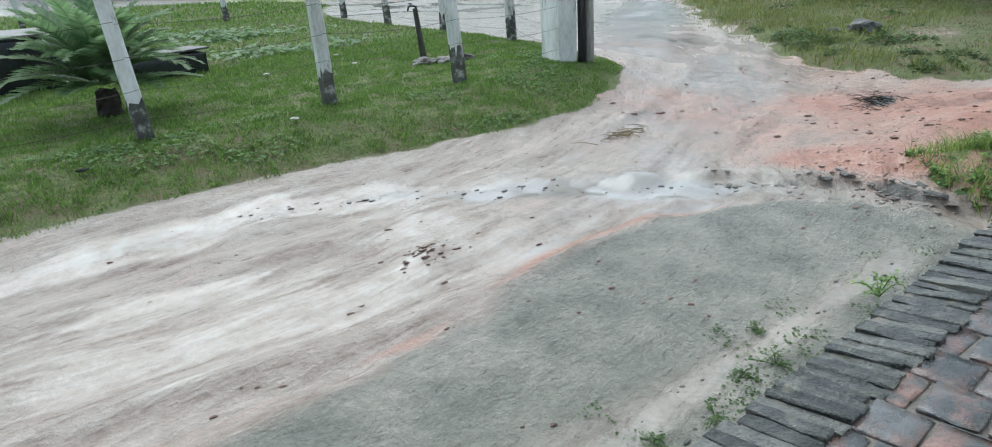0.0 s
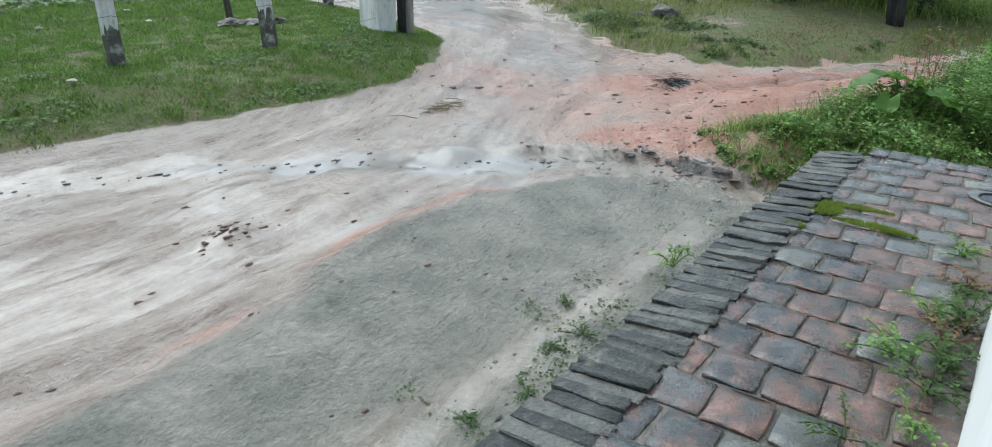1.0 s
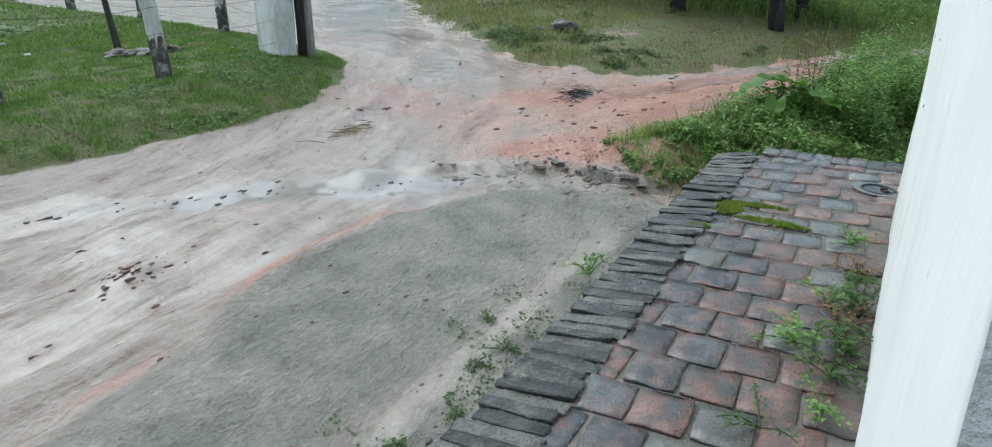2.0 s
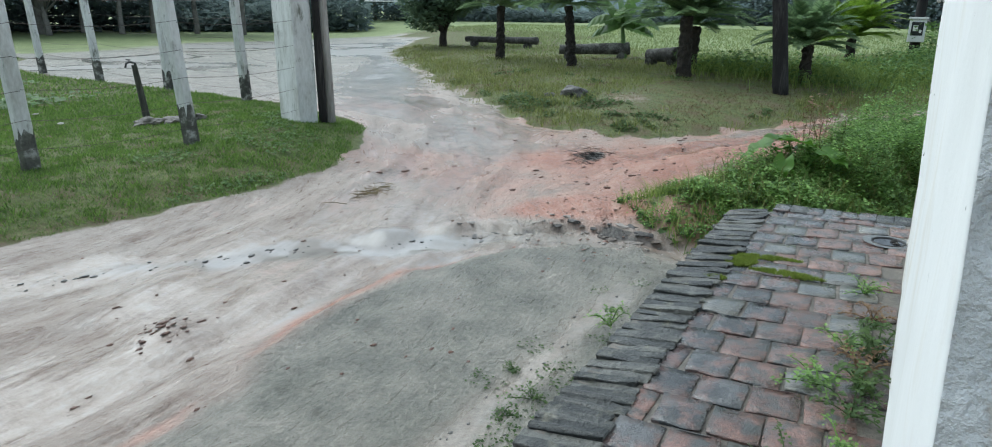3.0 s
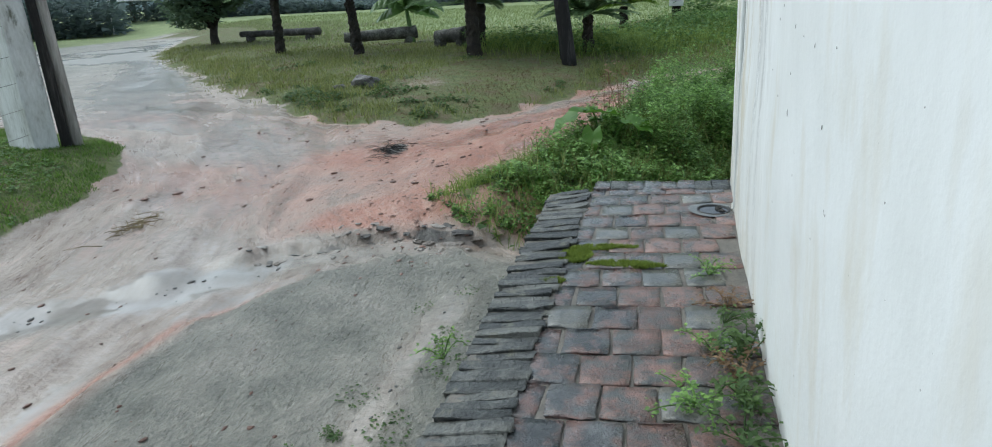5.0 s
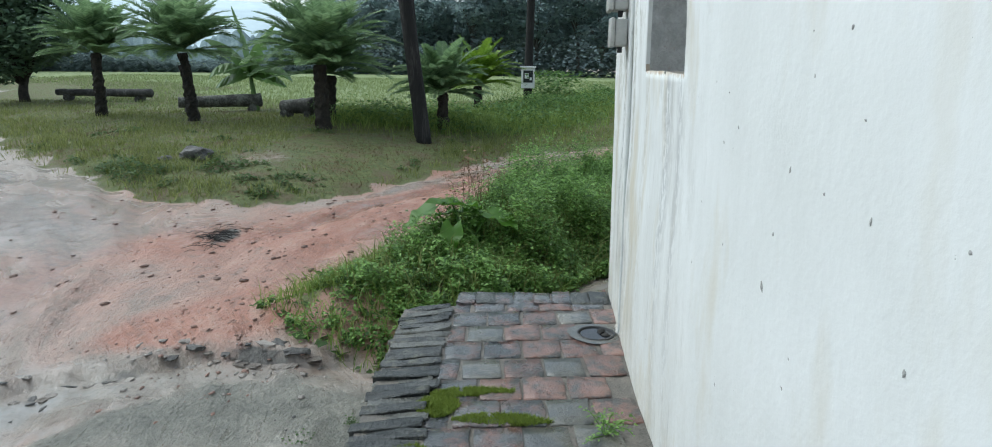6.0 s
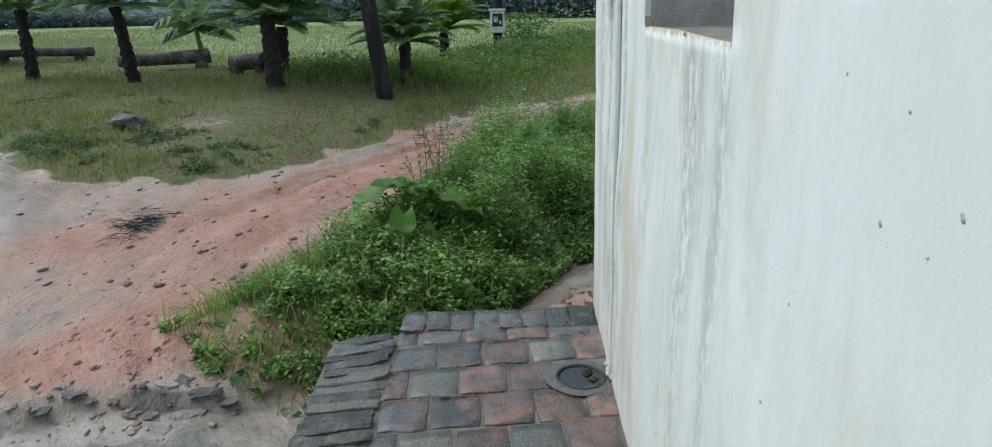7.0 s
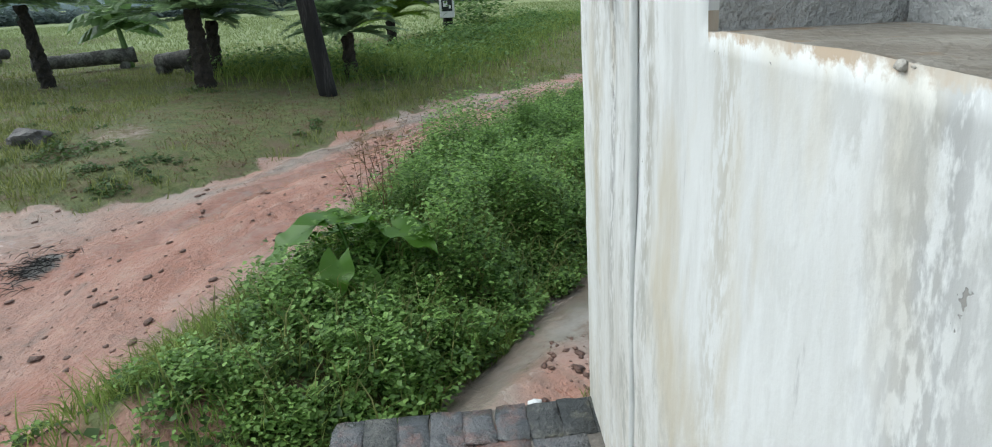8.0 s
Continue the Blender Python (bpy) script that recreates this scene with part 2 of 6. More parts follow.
    lip = add(nt, "MapRange", From_Min=1.82, From_Max=1.875)
    nt.links.new(sums(nt, "ADD", sx.outputs["Z"], sums(nt, "MULTIPLY", sums(nt, "SUBTRACT", fine, 0.5), 0.07)), lip.inputs["Value"])
    below = sums(nt, "MULTIPLY", sums(nt, "LESS_THAN", sums(nt, "ABSOLUTE", sums(nt, "SUBTRACT", sx.outputs["X"], 4.3)), 0.41), sums(nt, "LESS_THAN", sx.outputs["Z"], 1.9))
    crumbled = sums(nt, "MULTIPLY", below, ramp(nt, lip.outputs["Result"], grey(0.70, 0.92)))
    col = blend(nt, crumbled, col, blend(nt, ramp(nt, streak, grey(0.4, 0.6)), (0.46, 0.36, 0.26), (0.56, 0.53, 0.47)))
    chip = ramp(nt, grain(nt, vec, 30.0, 3.0, 0.6), grey(0.738, 0.752))
    col = blend(nt, chip, col, (0.33, 0.32, 0.30))
    nt.links.new(col, bsdf.inputs["Base Color"])
    bsdf.inputs["Roughness"].default_value = 0.7
    relief(nt, bsdf, sums(nt, "ADD", sums(nt, "MULTIPLY", fine, 0.22), sums(nt, "SUBTRACT", sums(nt, "MULTIPLY", broad, 0.8), chip)), 0.4, 0.014)
    return m


GROUND = ground_material()
PLASTER = plaster_material()
RENDER = rough_mat("grey_cement_render", [(0.3, (0.40, 0.405, 0.40)), (0.7, (0.60, 0.61, 0.605))], 14.0, 75.0, (0.75, 0.95), 1.0, 0.016, spots=((0.33, 0.24, 0.165), 5.0, 0.60, 0.66))
END_RENDER = rough_mat("bare_grey_wall_end", [(0.3, (0.60, 0.61, 0.60)), (0.7, (0.78, 0.79, 0.785))], 16.0, 85.0, (0.75, 0.95), 0.9, 0.014, spots=((0.42, 0.34, 0.26), 6.0, 0.60, 0.66))
CHIP = rough_mat("bared_undercoat", [(0.3, (0.30, 0.295, 0.28)), (0.7, (0.50, 0.49, 0.475))], 60.0, 200.0, (0.7, 0.9), 0.8, 0.004)
SILL = rough_mat("brown_crumbling_sill", [(0.3, (0.24, 0.215, 0.18)), (0.7, (0.42, 0.40, 0.36))], 5.0, 60.0, (0.7, 0.95), 0.8, 0.012, spots=((0.30, 0.20, 0.12), 7.0, 0.56, 0.68))
BRICK_RED = rough_mat("wet_red_brick", [(0.3, (0.085, 0.052, 0.044)), (0.5, (0.20, 0.105, 0.082)), (0.72, (0.31, 0.18, 0.145))], 9.0, 90.0, (0.12, 0.5), 1.0, 0.012, vary=0.3, spots=((0.06, 0.066, 0.064), 11.0, 0.44, 0.62), film=0.45)
BRICK_DARK = rough_mat("blackened_brick", [(0.3, (0.024, 0.028, 0.031)), (0.5, (0.057, 0.062, 0.066)), (0.72, (0.125, 0.125, 0.127))], 9.0, 80.0, (0.10, 0.45), 1.0, 0.014, vary=0.4, spots=((0.18, 0.10, 0.082), 8.0, 0.47, 0.64), film=0.6)
BRICK_TAN = rough_mat("mossy_tan_brick", [(0.3, (0.08, 0.077, 0.06)), (0.5, (0.15, 0.14, 0.11)), (0.72, (0.24, 0.215, 0.175))], 8.0, 70.0, (0.12, 0.5), 0.9, 0.012, vary=0.35, spots=((0.06, 0.064, 0.062), 8.0, 0.42, 0.58), film=0.8)
KERB = rough_mat("mossy_black_kerb_brick", [(0.3, (0.028, 0.032, 0.031)), (0.5, (0.07, 0.074, 0.070)), (0.72, (0.17, 0.17, 0.152))], 12.0, 60.0, (0.25, 0.65), 1.0, 0.03, vary=0.5, spots=((0.17, 0.165, 0.125), 9.0, 0.56, 0.68), film=0.25)
MORTAR = rough_mat("wet_earth_joint", [(0.3, (0.06, 0.056, 0.048)), (0.7, (0.19, 0.17, 0.145))], 12.0, 90.0, (0.4, 0.7), 0.8, 0.01)
CONCRETE = rough_mat("whitewashed_concrete", [(0.3, (0.42, 0.42, 0.38)), (0.5, (0.60, 0.61, 0.58)), (0.7, (0.74, 0.75, 0.73))], 5.0, 34.0, (0.7, 0.9), 0.7, 0.014, stretch=(1, 1, 0.35), spots=((0.15, 0.155, 0.12), 8.0, 0.585, 0.70))
DARK_BASE = rough_mat("wet_blackened_concrete", [(0.3, (0.03, 0.032, 0.027)), (0.7, (0.13, 0.13, 0.11))], 9.0, 60.0, (0.6, 0.8), 0.5, 0.01, spots=((0.42, 0.42, 0.39), 9.0, 0.52, 0.66))
TIMBER = rough_mat("old_dark_timber", [(0.3, (0.007, 0.007, 0.007)), (0.6, (0.018, 0.017, 0.016)), (0.8, (0.06, 0.056, 0.052))], 8.0, 40.0, (0.85, 1.0), 0.9, 0.02, stretch=(1, 1, 0.15))
STAKE_WOOD = rough_mat("mossy_dark_timber", [(0.3, (0.03, 0.032, 0.025)), (0.7, (0.13, 0.13, 0.105))], 8.0, 40.0, (0.7, 0.9), 0.9, 0.02, stretch=(1, 1, 0.15))
TIMBER_GREY = rough_mat("weathered_grey_timber", [(0.3, (0.20, 0.185, 0.165)), (0.7, (0.52, 0.50, 0.46))], 8.0, 40.0, (0.65, 0.85), 0.8, 0.02, stretch=(1, 1, 0.12))
BARK = rough_mat("scaly_cycad_bark", [(0.3, (0.010, 0.009, 0.008)), (0.7, (0.05, 0.04, 0.03))], 9.0, 30.0, (0.7, 0.9), 1.0, 0.04)
LOG = rough_mat("lichen_covered_log", [(0.3, (0.02, 0.019, 0.017)), (0.55, (0.07, 0.066, 0.06)), (0.75, (0.20, 0.20, 0.18))], 4.0, 22.0, (0.6, 0.85), 0.9, 0.03)
STONE = rough_mat("dark_wet_stone", [(0.3, (0.04, 0.038, 0.036)), (0.7, (0.15, 0.14, 0.13))], 6.0, 40.0, (0.35, 0.65), 0.8, 0.02)
CLOD = rough_mat("clay_clod", [(0.3, (0.15, 0.078, 0.056)), (0.7, (0.34, 0.20, 0.155))], 9.0, 60.0, (0.4, 0.7), 0.9, 0.02, vary=0.5)
WIRE = rough_mat("rusty_wire", [(0.3, (0.05, 0.045, 0.04)), (0.7, (0.16, 0.13, 0.11))], 20.0, 90.0, (0.5, 0.7), 0.2, 0.002, metal=0.6)
PLASTIC = rough_mat("grey_weathered_plastic", [(0.3, (0.36, 0.36, 0.34)), (0.7, (0.50, 0.50, 0.48))], 5.0, 60.0, (0.4, 0.6), 0.1, 0.003, spots=((0.10, 0.085, 0.07), 14.0, 0.60, 0.72))
WHITE_METAL = rough_mat("white_painted_metal", [(0.3, (0.62, 0.63, 0.62)), (0.7, (0.75, 0.76, 0.75))], 4.0, 60.0, (0.4, 0.6), 0.1, 0.003)
BLACK_GLASS = rough_mat("dark_glass", [(0.3, (0.012, 0.014, 0.018)), (0.7, (0.025, 0.028, 0.034))], 4.0, 60.0, (0.1, 0.2), 0.02, 0.001)
PIPE = rough_mat("black_wet_pipe", [(0.3, (0.01, 0.011, 0.012)), (0.7, (0.03, 0.032, 0.035))], 6.0, 60.0, (0.45, 0.65), 0.2, 0.003)
LIME = rough_mat("lumpy_white_mortar", [(0.3, (0.40, 0.37, 0.32)), (0.7, (0.66, 0.64, 0.60))], 10.0, 60.0, (0.6, 0.8), 0.8, 0.015)
TARP = rough_mat("black_wet_plastic", [(0.3, (0.008, 0.010, 0.011)), (0.7, (0.022, 0.026, 0.028))], 4.0, 30.0, (0.12, 0.3), 0.3, 0.01)
STRAW = rough_mat("wet_straw", [(0.3, (0.12, 0.085, 0.035)), (0.7, (0.30, 0.23, 0.11))], 9.0, 60.0, (0.5, 0.8), 0.5, 0.01)
TRUNK_PALE = rough_mat("grey_tree_bark", [(0.3, (0.09, 0.085, 0.075)), (0.7, (0.22, 0.21, 0.19))], 3.0, 20.0, (0.8, 0.95), 0.6, 0.02)
LAWN_LEAF = leaf_mat("lawn_blades", (0.055, 0.12, 0.02), (0.21, 0.335, 0.07), 0.65, 0.45)
DRY_GRASS = leaf_mat("brown_short_grass", (0.115, 0.082, 0.04), (0.235, 0.185, 0.095), 0.8, 0.3)
MUDDY = rough_mat("muddy_stone", [(0.3, (0.14, 0.115, 0.095)), (0.7, (0.36, 0.32, 0.285))], 8.0, 50.0, (0.25, 0.6), 0.9, 0.02, vary=0.5)
PALE_BUD = leaf_mat("pale_weed_flowers", (0.30, 0.36, 0.20), (0.55, 0.58, 0.42), 0.8, 0.3)
ROUGH_GRASS = leaf_mat("rough_grass_blades", (0.12, 0.155, 0.035), (0.30, 0.32, 0.115), 0.7, 0.45)
WEED_LEAF = leaf_mat("weed_leaves", (0.03, 0.09, 0.012), (0.28, 0.46, 0.115), 0.55, 0.36)
BANK_BLADE = leaf_mat("bank_grass_blades", (0.10, 0.17, 0.03), (0.33, 0.42, 0.11), 0.65, 0.45)
DRY_LEAF = leaf_mat("dry_stalks", (0.11, 0.06, 0.03), (0.26, 0.17, 0.09), 0.7)
MOSS = leaf_mat("moss_tufts", (0.10, 0.15, 0.02), (0.26, 0.33, 0.06), 0.8, 0.45)
# frond green with a touch of bluish haze mixed into the colour
FROND = leaf_mat("cycad_fronds", (0.12, 0.205, 0.10), (0.27, 0.385, 0.19), 0.5, 0.55)
FROND_NEW = leaf_mat("young_cycad_fronds", (0.10, 0.20, 0.02), (0.25, 0.38, 0.05), 0.5, 0.4)
BROAD_LEAF = leaf_mat("taro_leaf", (0.04, 0.125, 0.012), (0.13, 0.27, 0.03), 0.42, 0.4)
BANANA_LEAF = leaf_mat("banana_leaf", (0.07, 0.15, 0.05), (0.20, 0.33, 0.11), 0.35, 0.45)
MEADOW_WEED = leaf_mat("meadow_weed_leaves", (0.055, 0.12, 0.03), (0.18, 0.30, 0.085), 0.65, 0.42)
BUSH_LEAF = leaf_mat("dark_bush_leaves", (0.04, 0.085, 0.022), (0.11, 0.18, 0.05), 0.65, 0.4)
# far crowns: distance haze is mixed into the leaf colour, pale and blue-grey
HAZED_FOREST_LEAF = leaf_mat("hazed_forest_leaves", (0.26, 0.34, 0.34), (0.33, 0.42, 0.41), 0.95, 0.6)
MEADOW_BLADE = leaf_mat("pale_meadow_blades", (0.20, 0.255, 0.10), (0.31, 0.365, 0.16), 0.7, 0.5)
ROUND_LEAF = leaf_mat("round_tree_leaves", (0.10, 0.165, 0.105), (0.19, 0.28, 0.17), 0.65, 0.5)
# the same painted haze for the undergrowth, in a darker tone
HAZED_UNDER_LEAF = leaf_mat("hazed_undergrowth_leaves", (0.13, 0.175, 0.17), (0.18, 0.235, 0.22), 0.95, 0.4)
# ---- lie of the land ----
LAWN = [(-14, 6.3), (-3, 5.9), (0.6, 5.7), (2.5, 5.62), (4.0, 5.5), (5.3, 5.3), (6.6, 5.4), (7.5, 5.85), (8.4, 6.45), (8.75, 7.0), (8.85, 7.7), (9.3, 8.9), (9.7, 11), (10, 14), (10.3, 18), (12, 22), (13.7, 24.5), (14.5, 27), (14, 33), (-14, 33)]
ISLAND = [(36, 24), (24, 17.5), (14.3, 8.6), (12.8, 6.9), (11.7, 5.75), (10.85, 4.4), (10.75, 3.45), (11.15, 2.85), (12.1, 2.2), (13.3, 1.6), (14.8, 0.75), (16.5, -0.35), (18.2, -2.2), (24, -8), (45, -26), (140, -60), (140, 90), (60, 60)]
BANK = [(5.95, 0.95), (6.05, 1.4), (6.4, 1.85), (7.0, 1.66), (7.6, 1.42), (8.3, 1.1), (9.4, 0.75), (10.7, 0.45), (12.4, -0.35), (15.8, -2.15), (20, -5), (20, -7), (12, -3.0), (8.9, -1.35), (8.1, -0.85), (7.25, -0.35), (6.65, 0.12), (6.2, 0.48)]
SLAB = [(-6, 2.6), (-1, 2.55), (2.2, 2.58), (2.9, 2.74), (3.6, 2.80), (4.3, 2.75), (5.15, 2.36), (5.55, 1.95), (5.7, 1.4), (5.6, 0.6), (-6, 0.6)]
STREAM = [(-6, 5.1), (2.1, 4.97), (2.7, 4.88), (3.24, 4.6), (3.75, 4.18), (4.19, 3.87), (4.69, 3.31), (5.13, 2.9), (5.46, 2.5), (5.58, 2.1), (5.62, 1.6), (5.5, 1.1)]
TRAIL = [(4.6, 3.4), (6.0, 2.7), (7.2, 2.35), (9.0, 2.3), (11, 1.4), (14, -0.4), (18, -3.9), (24, -10)]


def inside(poly, x, y):
    """Signed distance to a closed outline, positive inside it."""
    x, y = np.asarray(x, float), np.asarray(y, float)
    best, odd = np.full(x.shape, 1e9), np.zeros(x.shape, bool)
    for (ax, ay), (bx, by) in zip(poly, poly[1:] + poly[:1]):
        k = np.clip(((x - ax) * (bx - ax) + (y - ay) * (by - ay)) / ((bx - ax) ** 2 + (by - ay) ** 2), 0, 1)
        best = np.minimum(best, np.hypot(x - ax - k * (bx - ax), y - ay - k * (by - ay)))
        if ay != by:
            odd ^= ((ay > y) != (by > y)) & (x < (bx - ax) * (y - ay) / (by - ay) + ax)
    return np.where(odd, best, -best)


def along(line, x, y):
    """Distance to an open line."""
    best = np.full(np.shape(x), 1e9)
    for (ax, ay), (bx, by) in zip(line, line[1:]):
        k = np.clip(((x - ax) * (bx - ax) + (y - ay) * (by - ay)) / ((bx - ax) ** 2 + (by - ay) ** 2), 0, 1)
        best = np.minimum(best, np.hypot(x - ax - k * (bx - ax), y - ay - k * (by - ay)))
    return best


def ease(a, b, v):
    k = np.clip((np.asarray(v, float) - a) / (b - a), 0, 1)
    return k * k * (3 - 2 * k)


def wander(x, y, size, seed=0):
    """Smooth value noise, about -1 to 1."""
    gx, gy = np.asarray(x, float) / size + 17.3 * seed, np.asarray(y, float) / size - 9.1 * seed
    ix, iy = np.floor(gx), np.floor(gy)
    fx, fy = gx - ix, gy - iy
    fx, fy = fx * fx * (3 - 2 * fx), fy * fy * (3 - 2 * fy)

    def h(i, j):
        v = np.sin(i * 127.1 + j * 311.7 + seed * 74.7) * 43758.5453
        return 2 * (v - np.floor(v)) - 1
    return (h(ix, iy) * (1 - fx) + h(ix + 1, iy) * fx) * (1 - fy) + (h(ix, iy + 1) * (1 - fx) + h(ix + 1, iy + 1) * fx) * fy


def lie(x, y):
    """The large lie of the land."""
    x, y = np.asarray(x, float), np.asarray(y, float)
    z = 0.25 * ease(4.2, 8.0, y) * (1 - 0.6 * ease(9, 14, x)) + 0.05 * ease(2.5, 4, y)
    z = z + 0.10 * ease(-0.3, 0.9, inside(LAWN, x, y)) * (1 - ease(6.5, 8, y))
    i = inside(ISLAND, x, y)
    z = z * (1 - ease(0, 4, i)) + np.where(i > 0, 0.02 + 0.55 * (1 - np.exp(-np.maximum(i, 0) / 2.6)), 0)
    b = inside(BANK, x, y)
    z = z + 0.27 * ease(-0.12, 0.55, b) * (1 - ease(9, 15, x))
    z = z + 0.24 * ease(0.75, 0.1, y + 0.75 * (x - 5.9)) * ease(5.75, 5.95, x) * (1 - ease(-0.15, 0.1, b)) * (1 - ease(8.5, 13, x))
    return z


def heights(x, y):
    """The land with its ruts, ledges, clods and tussocks."""
    x, y = np.asarray(x, float), np.asarray(y, float)
    z = lie(x, y)
    lawn, isl, bank, slab = (inside(p, x, y) for p in (LAWN, ISLAND, BANK, SLAB))
    road = (1 - ease(-0.1, 0.15, lawn)) * (1 - ease(-0.1, 0.3, isl)) * (1 - ease(-0.1, 0.1, bank))
    bend = y - 0.055 * np.maximum(x - 4.0, 0) ** 1.9 + 0.25 * wander(x, y, 2.2, 3)
    ruts = sum(d * np.exp(-((bend - v) / w) ** 2) for v, w, d in ((2.75, 0.10, -0.020), (2.98, 0.08, 0.018), (3.25, 0.13, -0.022), (3.5, 0.09, 0.014), (4.05, 0.16, -0.022), (4.3, 0.09, 0.016), (4.75, 0.22, -0.030)))
    t = along(TRAIL, x, y)
    tracks = -0.025 * np.exp(-((t - 0.45) / 0.16) ** 2) + 0.03 * np.exp(-(t / 0.22) ** 2)
    z = z + road * (ruts * (1 - ease(13, 18, x)) + tracks * ease(7.0, 8.5, x))
    z = z + road * (0.018 * wander(x, y, 0.75, 1) + 0.012 * wander(x * 0.5, bend, 0.24, 2) + 0.007 * wander(x * 0.6, bend, 0.12, 5))
    run = np.exp(-((along(STREAM, x, y) + 0.07 * wander(x, y, 0.5, 15)) / 0.17) ** 2)
    z = (z - 0.022 * run) * (1 - 0.8 * run) + 0.8 * run * (lie(x, y) - 0.02)
    z = z + 0.026 * ease(-0.03, 0.05, slab + 0.06 * wander(x, y, 0.35, 8)) * (1 - ease(0.3, 0.8, slab))
    ledge = ease(0.0, 0.07, x - 5.85 + 0.55 * np.maximum(y - 2.1, 0) ** 1.3 + 0.12 * wander(x, y, 0.32, 6)) * ease(3.4, 2.7, y) * ease(0.95, 1.25, y) * ease(8.2, 6.4, x)
    z = z + 0.075 * ledge
    crumb = np.exp(-((x - 5.62 + 0.5 * np.maximum(y - 2.0, 0)) / 0.35) ** 2) * ease(4.1, 3.1, y) * ease(1.0, 1.4, y)
    z = z + 0.04 * crumb * np.abs(wander(x, y, 0.19, 7)) + 0.02 * crumb * wander(x, y, 0.4, 9)
    heap = np.exp(-(((x - 6.35) / 0.6) ** 2 + ((y - 2.0) / 0.45) ** 2))
    z = z + heap * (0.10 + 0.03 * wander(x, y, 0.1, 12))
    z = z + 0.055 * np.exp(-(((x - 2.74) / 0.20) ** 2 + ((y - 3.42) / 0.13) ** 2)) * (1 + 0.6 * wander(x, y, 0.09, 4))
    turf = np.maximum(ease(-0.05, 0.2, lawn), ease(-0.1, 0.5, isl))
    z = z + turf * (0.02 * wander(x, y, 0.9, 10) + 0.012 * wander(x, y, 0.3, 11)) + ease(0, 0.25, bank) * 0.05 * wander(x, y, 0.5, 14)
    z = z - 0.06 * np.exp(-(along([(6.0, 0.3), (6.6, -0.15), (7.1, -0.72), (8.5, -1.4)], x, y) / 0.16) ** 2)
    return z + ease(60, 300, np.hypot(x, y)) * 0.4


def lines(*spans):
    """Grid lines from (from, to, step) spans."""
    v = np.concatenate([np.arange(a, b - s * 0.3, s) for a, b, s in spans] + [[spans[-1][1]]])
    return v


def sheet(name, xs, ys, zf, material):
    gx, gy = np.meshgrid(xs, ys)
    co = np.stack([gx, gy, zf(gx, gy)], -1).reshape(-1, 3)
    nx, ny = len(xs), len(ys)
    i = np.arange((ny - 1) * (nx - 1))
    a = (i // (nx - 1)) * nx + i % (nx - 1)
    quads = np.stack([a, a + 1, a + nx + 1, a + nx], 1)
    me = bpy.data.meshes.new(name)
    me.from_pydata(co.tolist(), [], quads.tolist())
    me.polygons.foreach_set("use_smooth", [True] * len(quads))
    me.materials.append(material)
    return me, co[:, 0], co[:, 1]


# ---- the ground, one sheet to the horizon ----
XS = lines((-1500, -200, 260), (-200, -30, 17), (-30, -6, 1.2), (-6, 0, 0.2), (0, 11.5, 0.055), (11.5, 20, 0.13), (20, 34, 0.5), (34, 130, 4), (130, 500, 37), (500, 2500, 250))
YS = lines((-1500, -200, 260), (-200, -30, 17), (-30, -6, 1.2), (-6, -2, 0.25), (-2, 0.9, 0.08), (0.9, 8.2, 0.055), (8.2, 15, 0.13), (15, 30, 0.5), (30, 130, 4), (130, 500, 37), (500, 2500, 250))
me, px, py = sheet("ground", XS, YS, heights, GROUND)
lawn_d, isl_d, bank_d, slab_d, trail_d = (inside(LAWN, px, py), inside(ISLAND, px, py), inside(BANK, px, py), inside(SLAB, px, py), along(TRAIL, px, py))
rag = 0.16 * wander(px, py, 0.5, 20) + 0.07 * wander(px, py, 0.17, 21)
turf = np.maximum.reduce([ease(-0.10, 0.08, lawn_d + 0.5 * rag), ease(-0.25, 0.2, isl_d + 1.5 * rag) * (1 - 0.5 * np.exp(-(((px - 13.3) / 1.3) ** 2 + ((py - 4.0) / 0.8) ** 2))), ease(-0.1, 0.2, bank_d + rag) * ease(6.0, 6.9, px + 0.4 * (1.0 - py) + 1.6 * rag)])
far_grass = np.maximum(ease(7, 11, isl_d + 2 * wander(px, py, 3, 22)), ease(26, 31, py + 2 * wander(px, py, 4, 23)) * (1 - ease(-4, 2, 12 - px)))
far_grass = np.maximum(far_grass, ease(0, 6, -8 - px))
red = np.clip(0.72 * ease(2.1, 0.1, trail_d + 0.4 * wander(px, py, 0.6, 34)) * ease(6.0, 10.5, px) + 0.95 * np.exp(-(((px - 6.45) / 0.8) ** 2 + ((py - 2.05) / 0.42) ** 2)) + 0.42 * (1 + wander(px, py, 0.5, 96)) * np.exp(-((slab_d + 0.05 + 0.04 * wander(px, py, 0.3, 97)) / 0.06) ** 2) + 0.22 * ease(5, 7, px) + 0.30 * np.exp(-(((px - 8.2) / 2.2) ** 2 + ((py - 3.7) / 1.3) ** 2)) + 0.14 + 0.22 * wander(px, py, 0.8, 24), 0, 1)
red = np.clip(red + 0.6 * np.exp(-((along([(6.5, 1.7), (6.35, 2.15), (6.1, 2.6)], px, py) + 0.2 * wander(px, py, 0.4, 95)) / 0.32) ** 2), 0, 1)
red *= 1 - 0.8 * ease(7.5, 11, py)
red = np.maximum(red, 0.8 * ease(-0.2, 0.1, bank_d))
red = np.clip(red + 0.7 * np.exp(-(((px - 6.3) / 0.5) ** 2 + ((py + 0.5) / 0.25) ** 2)), 0, 1)
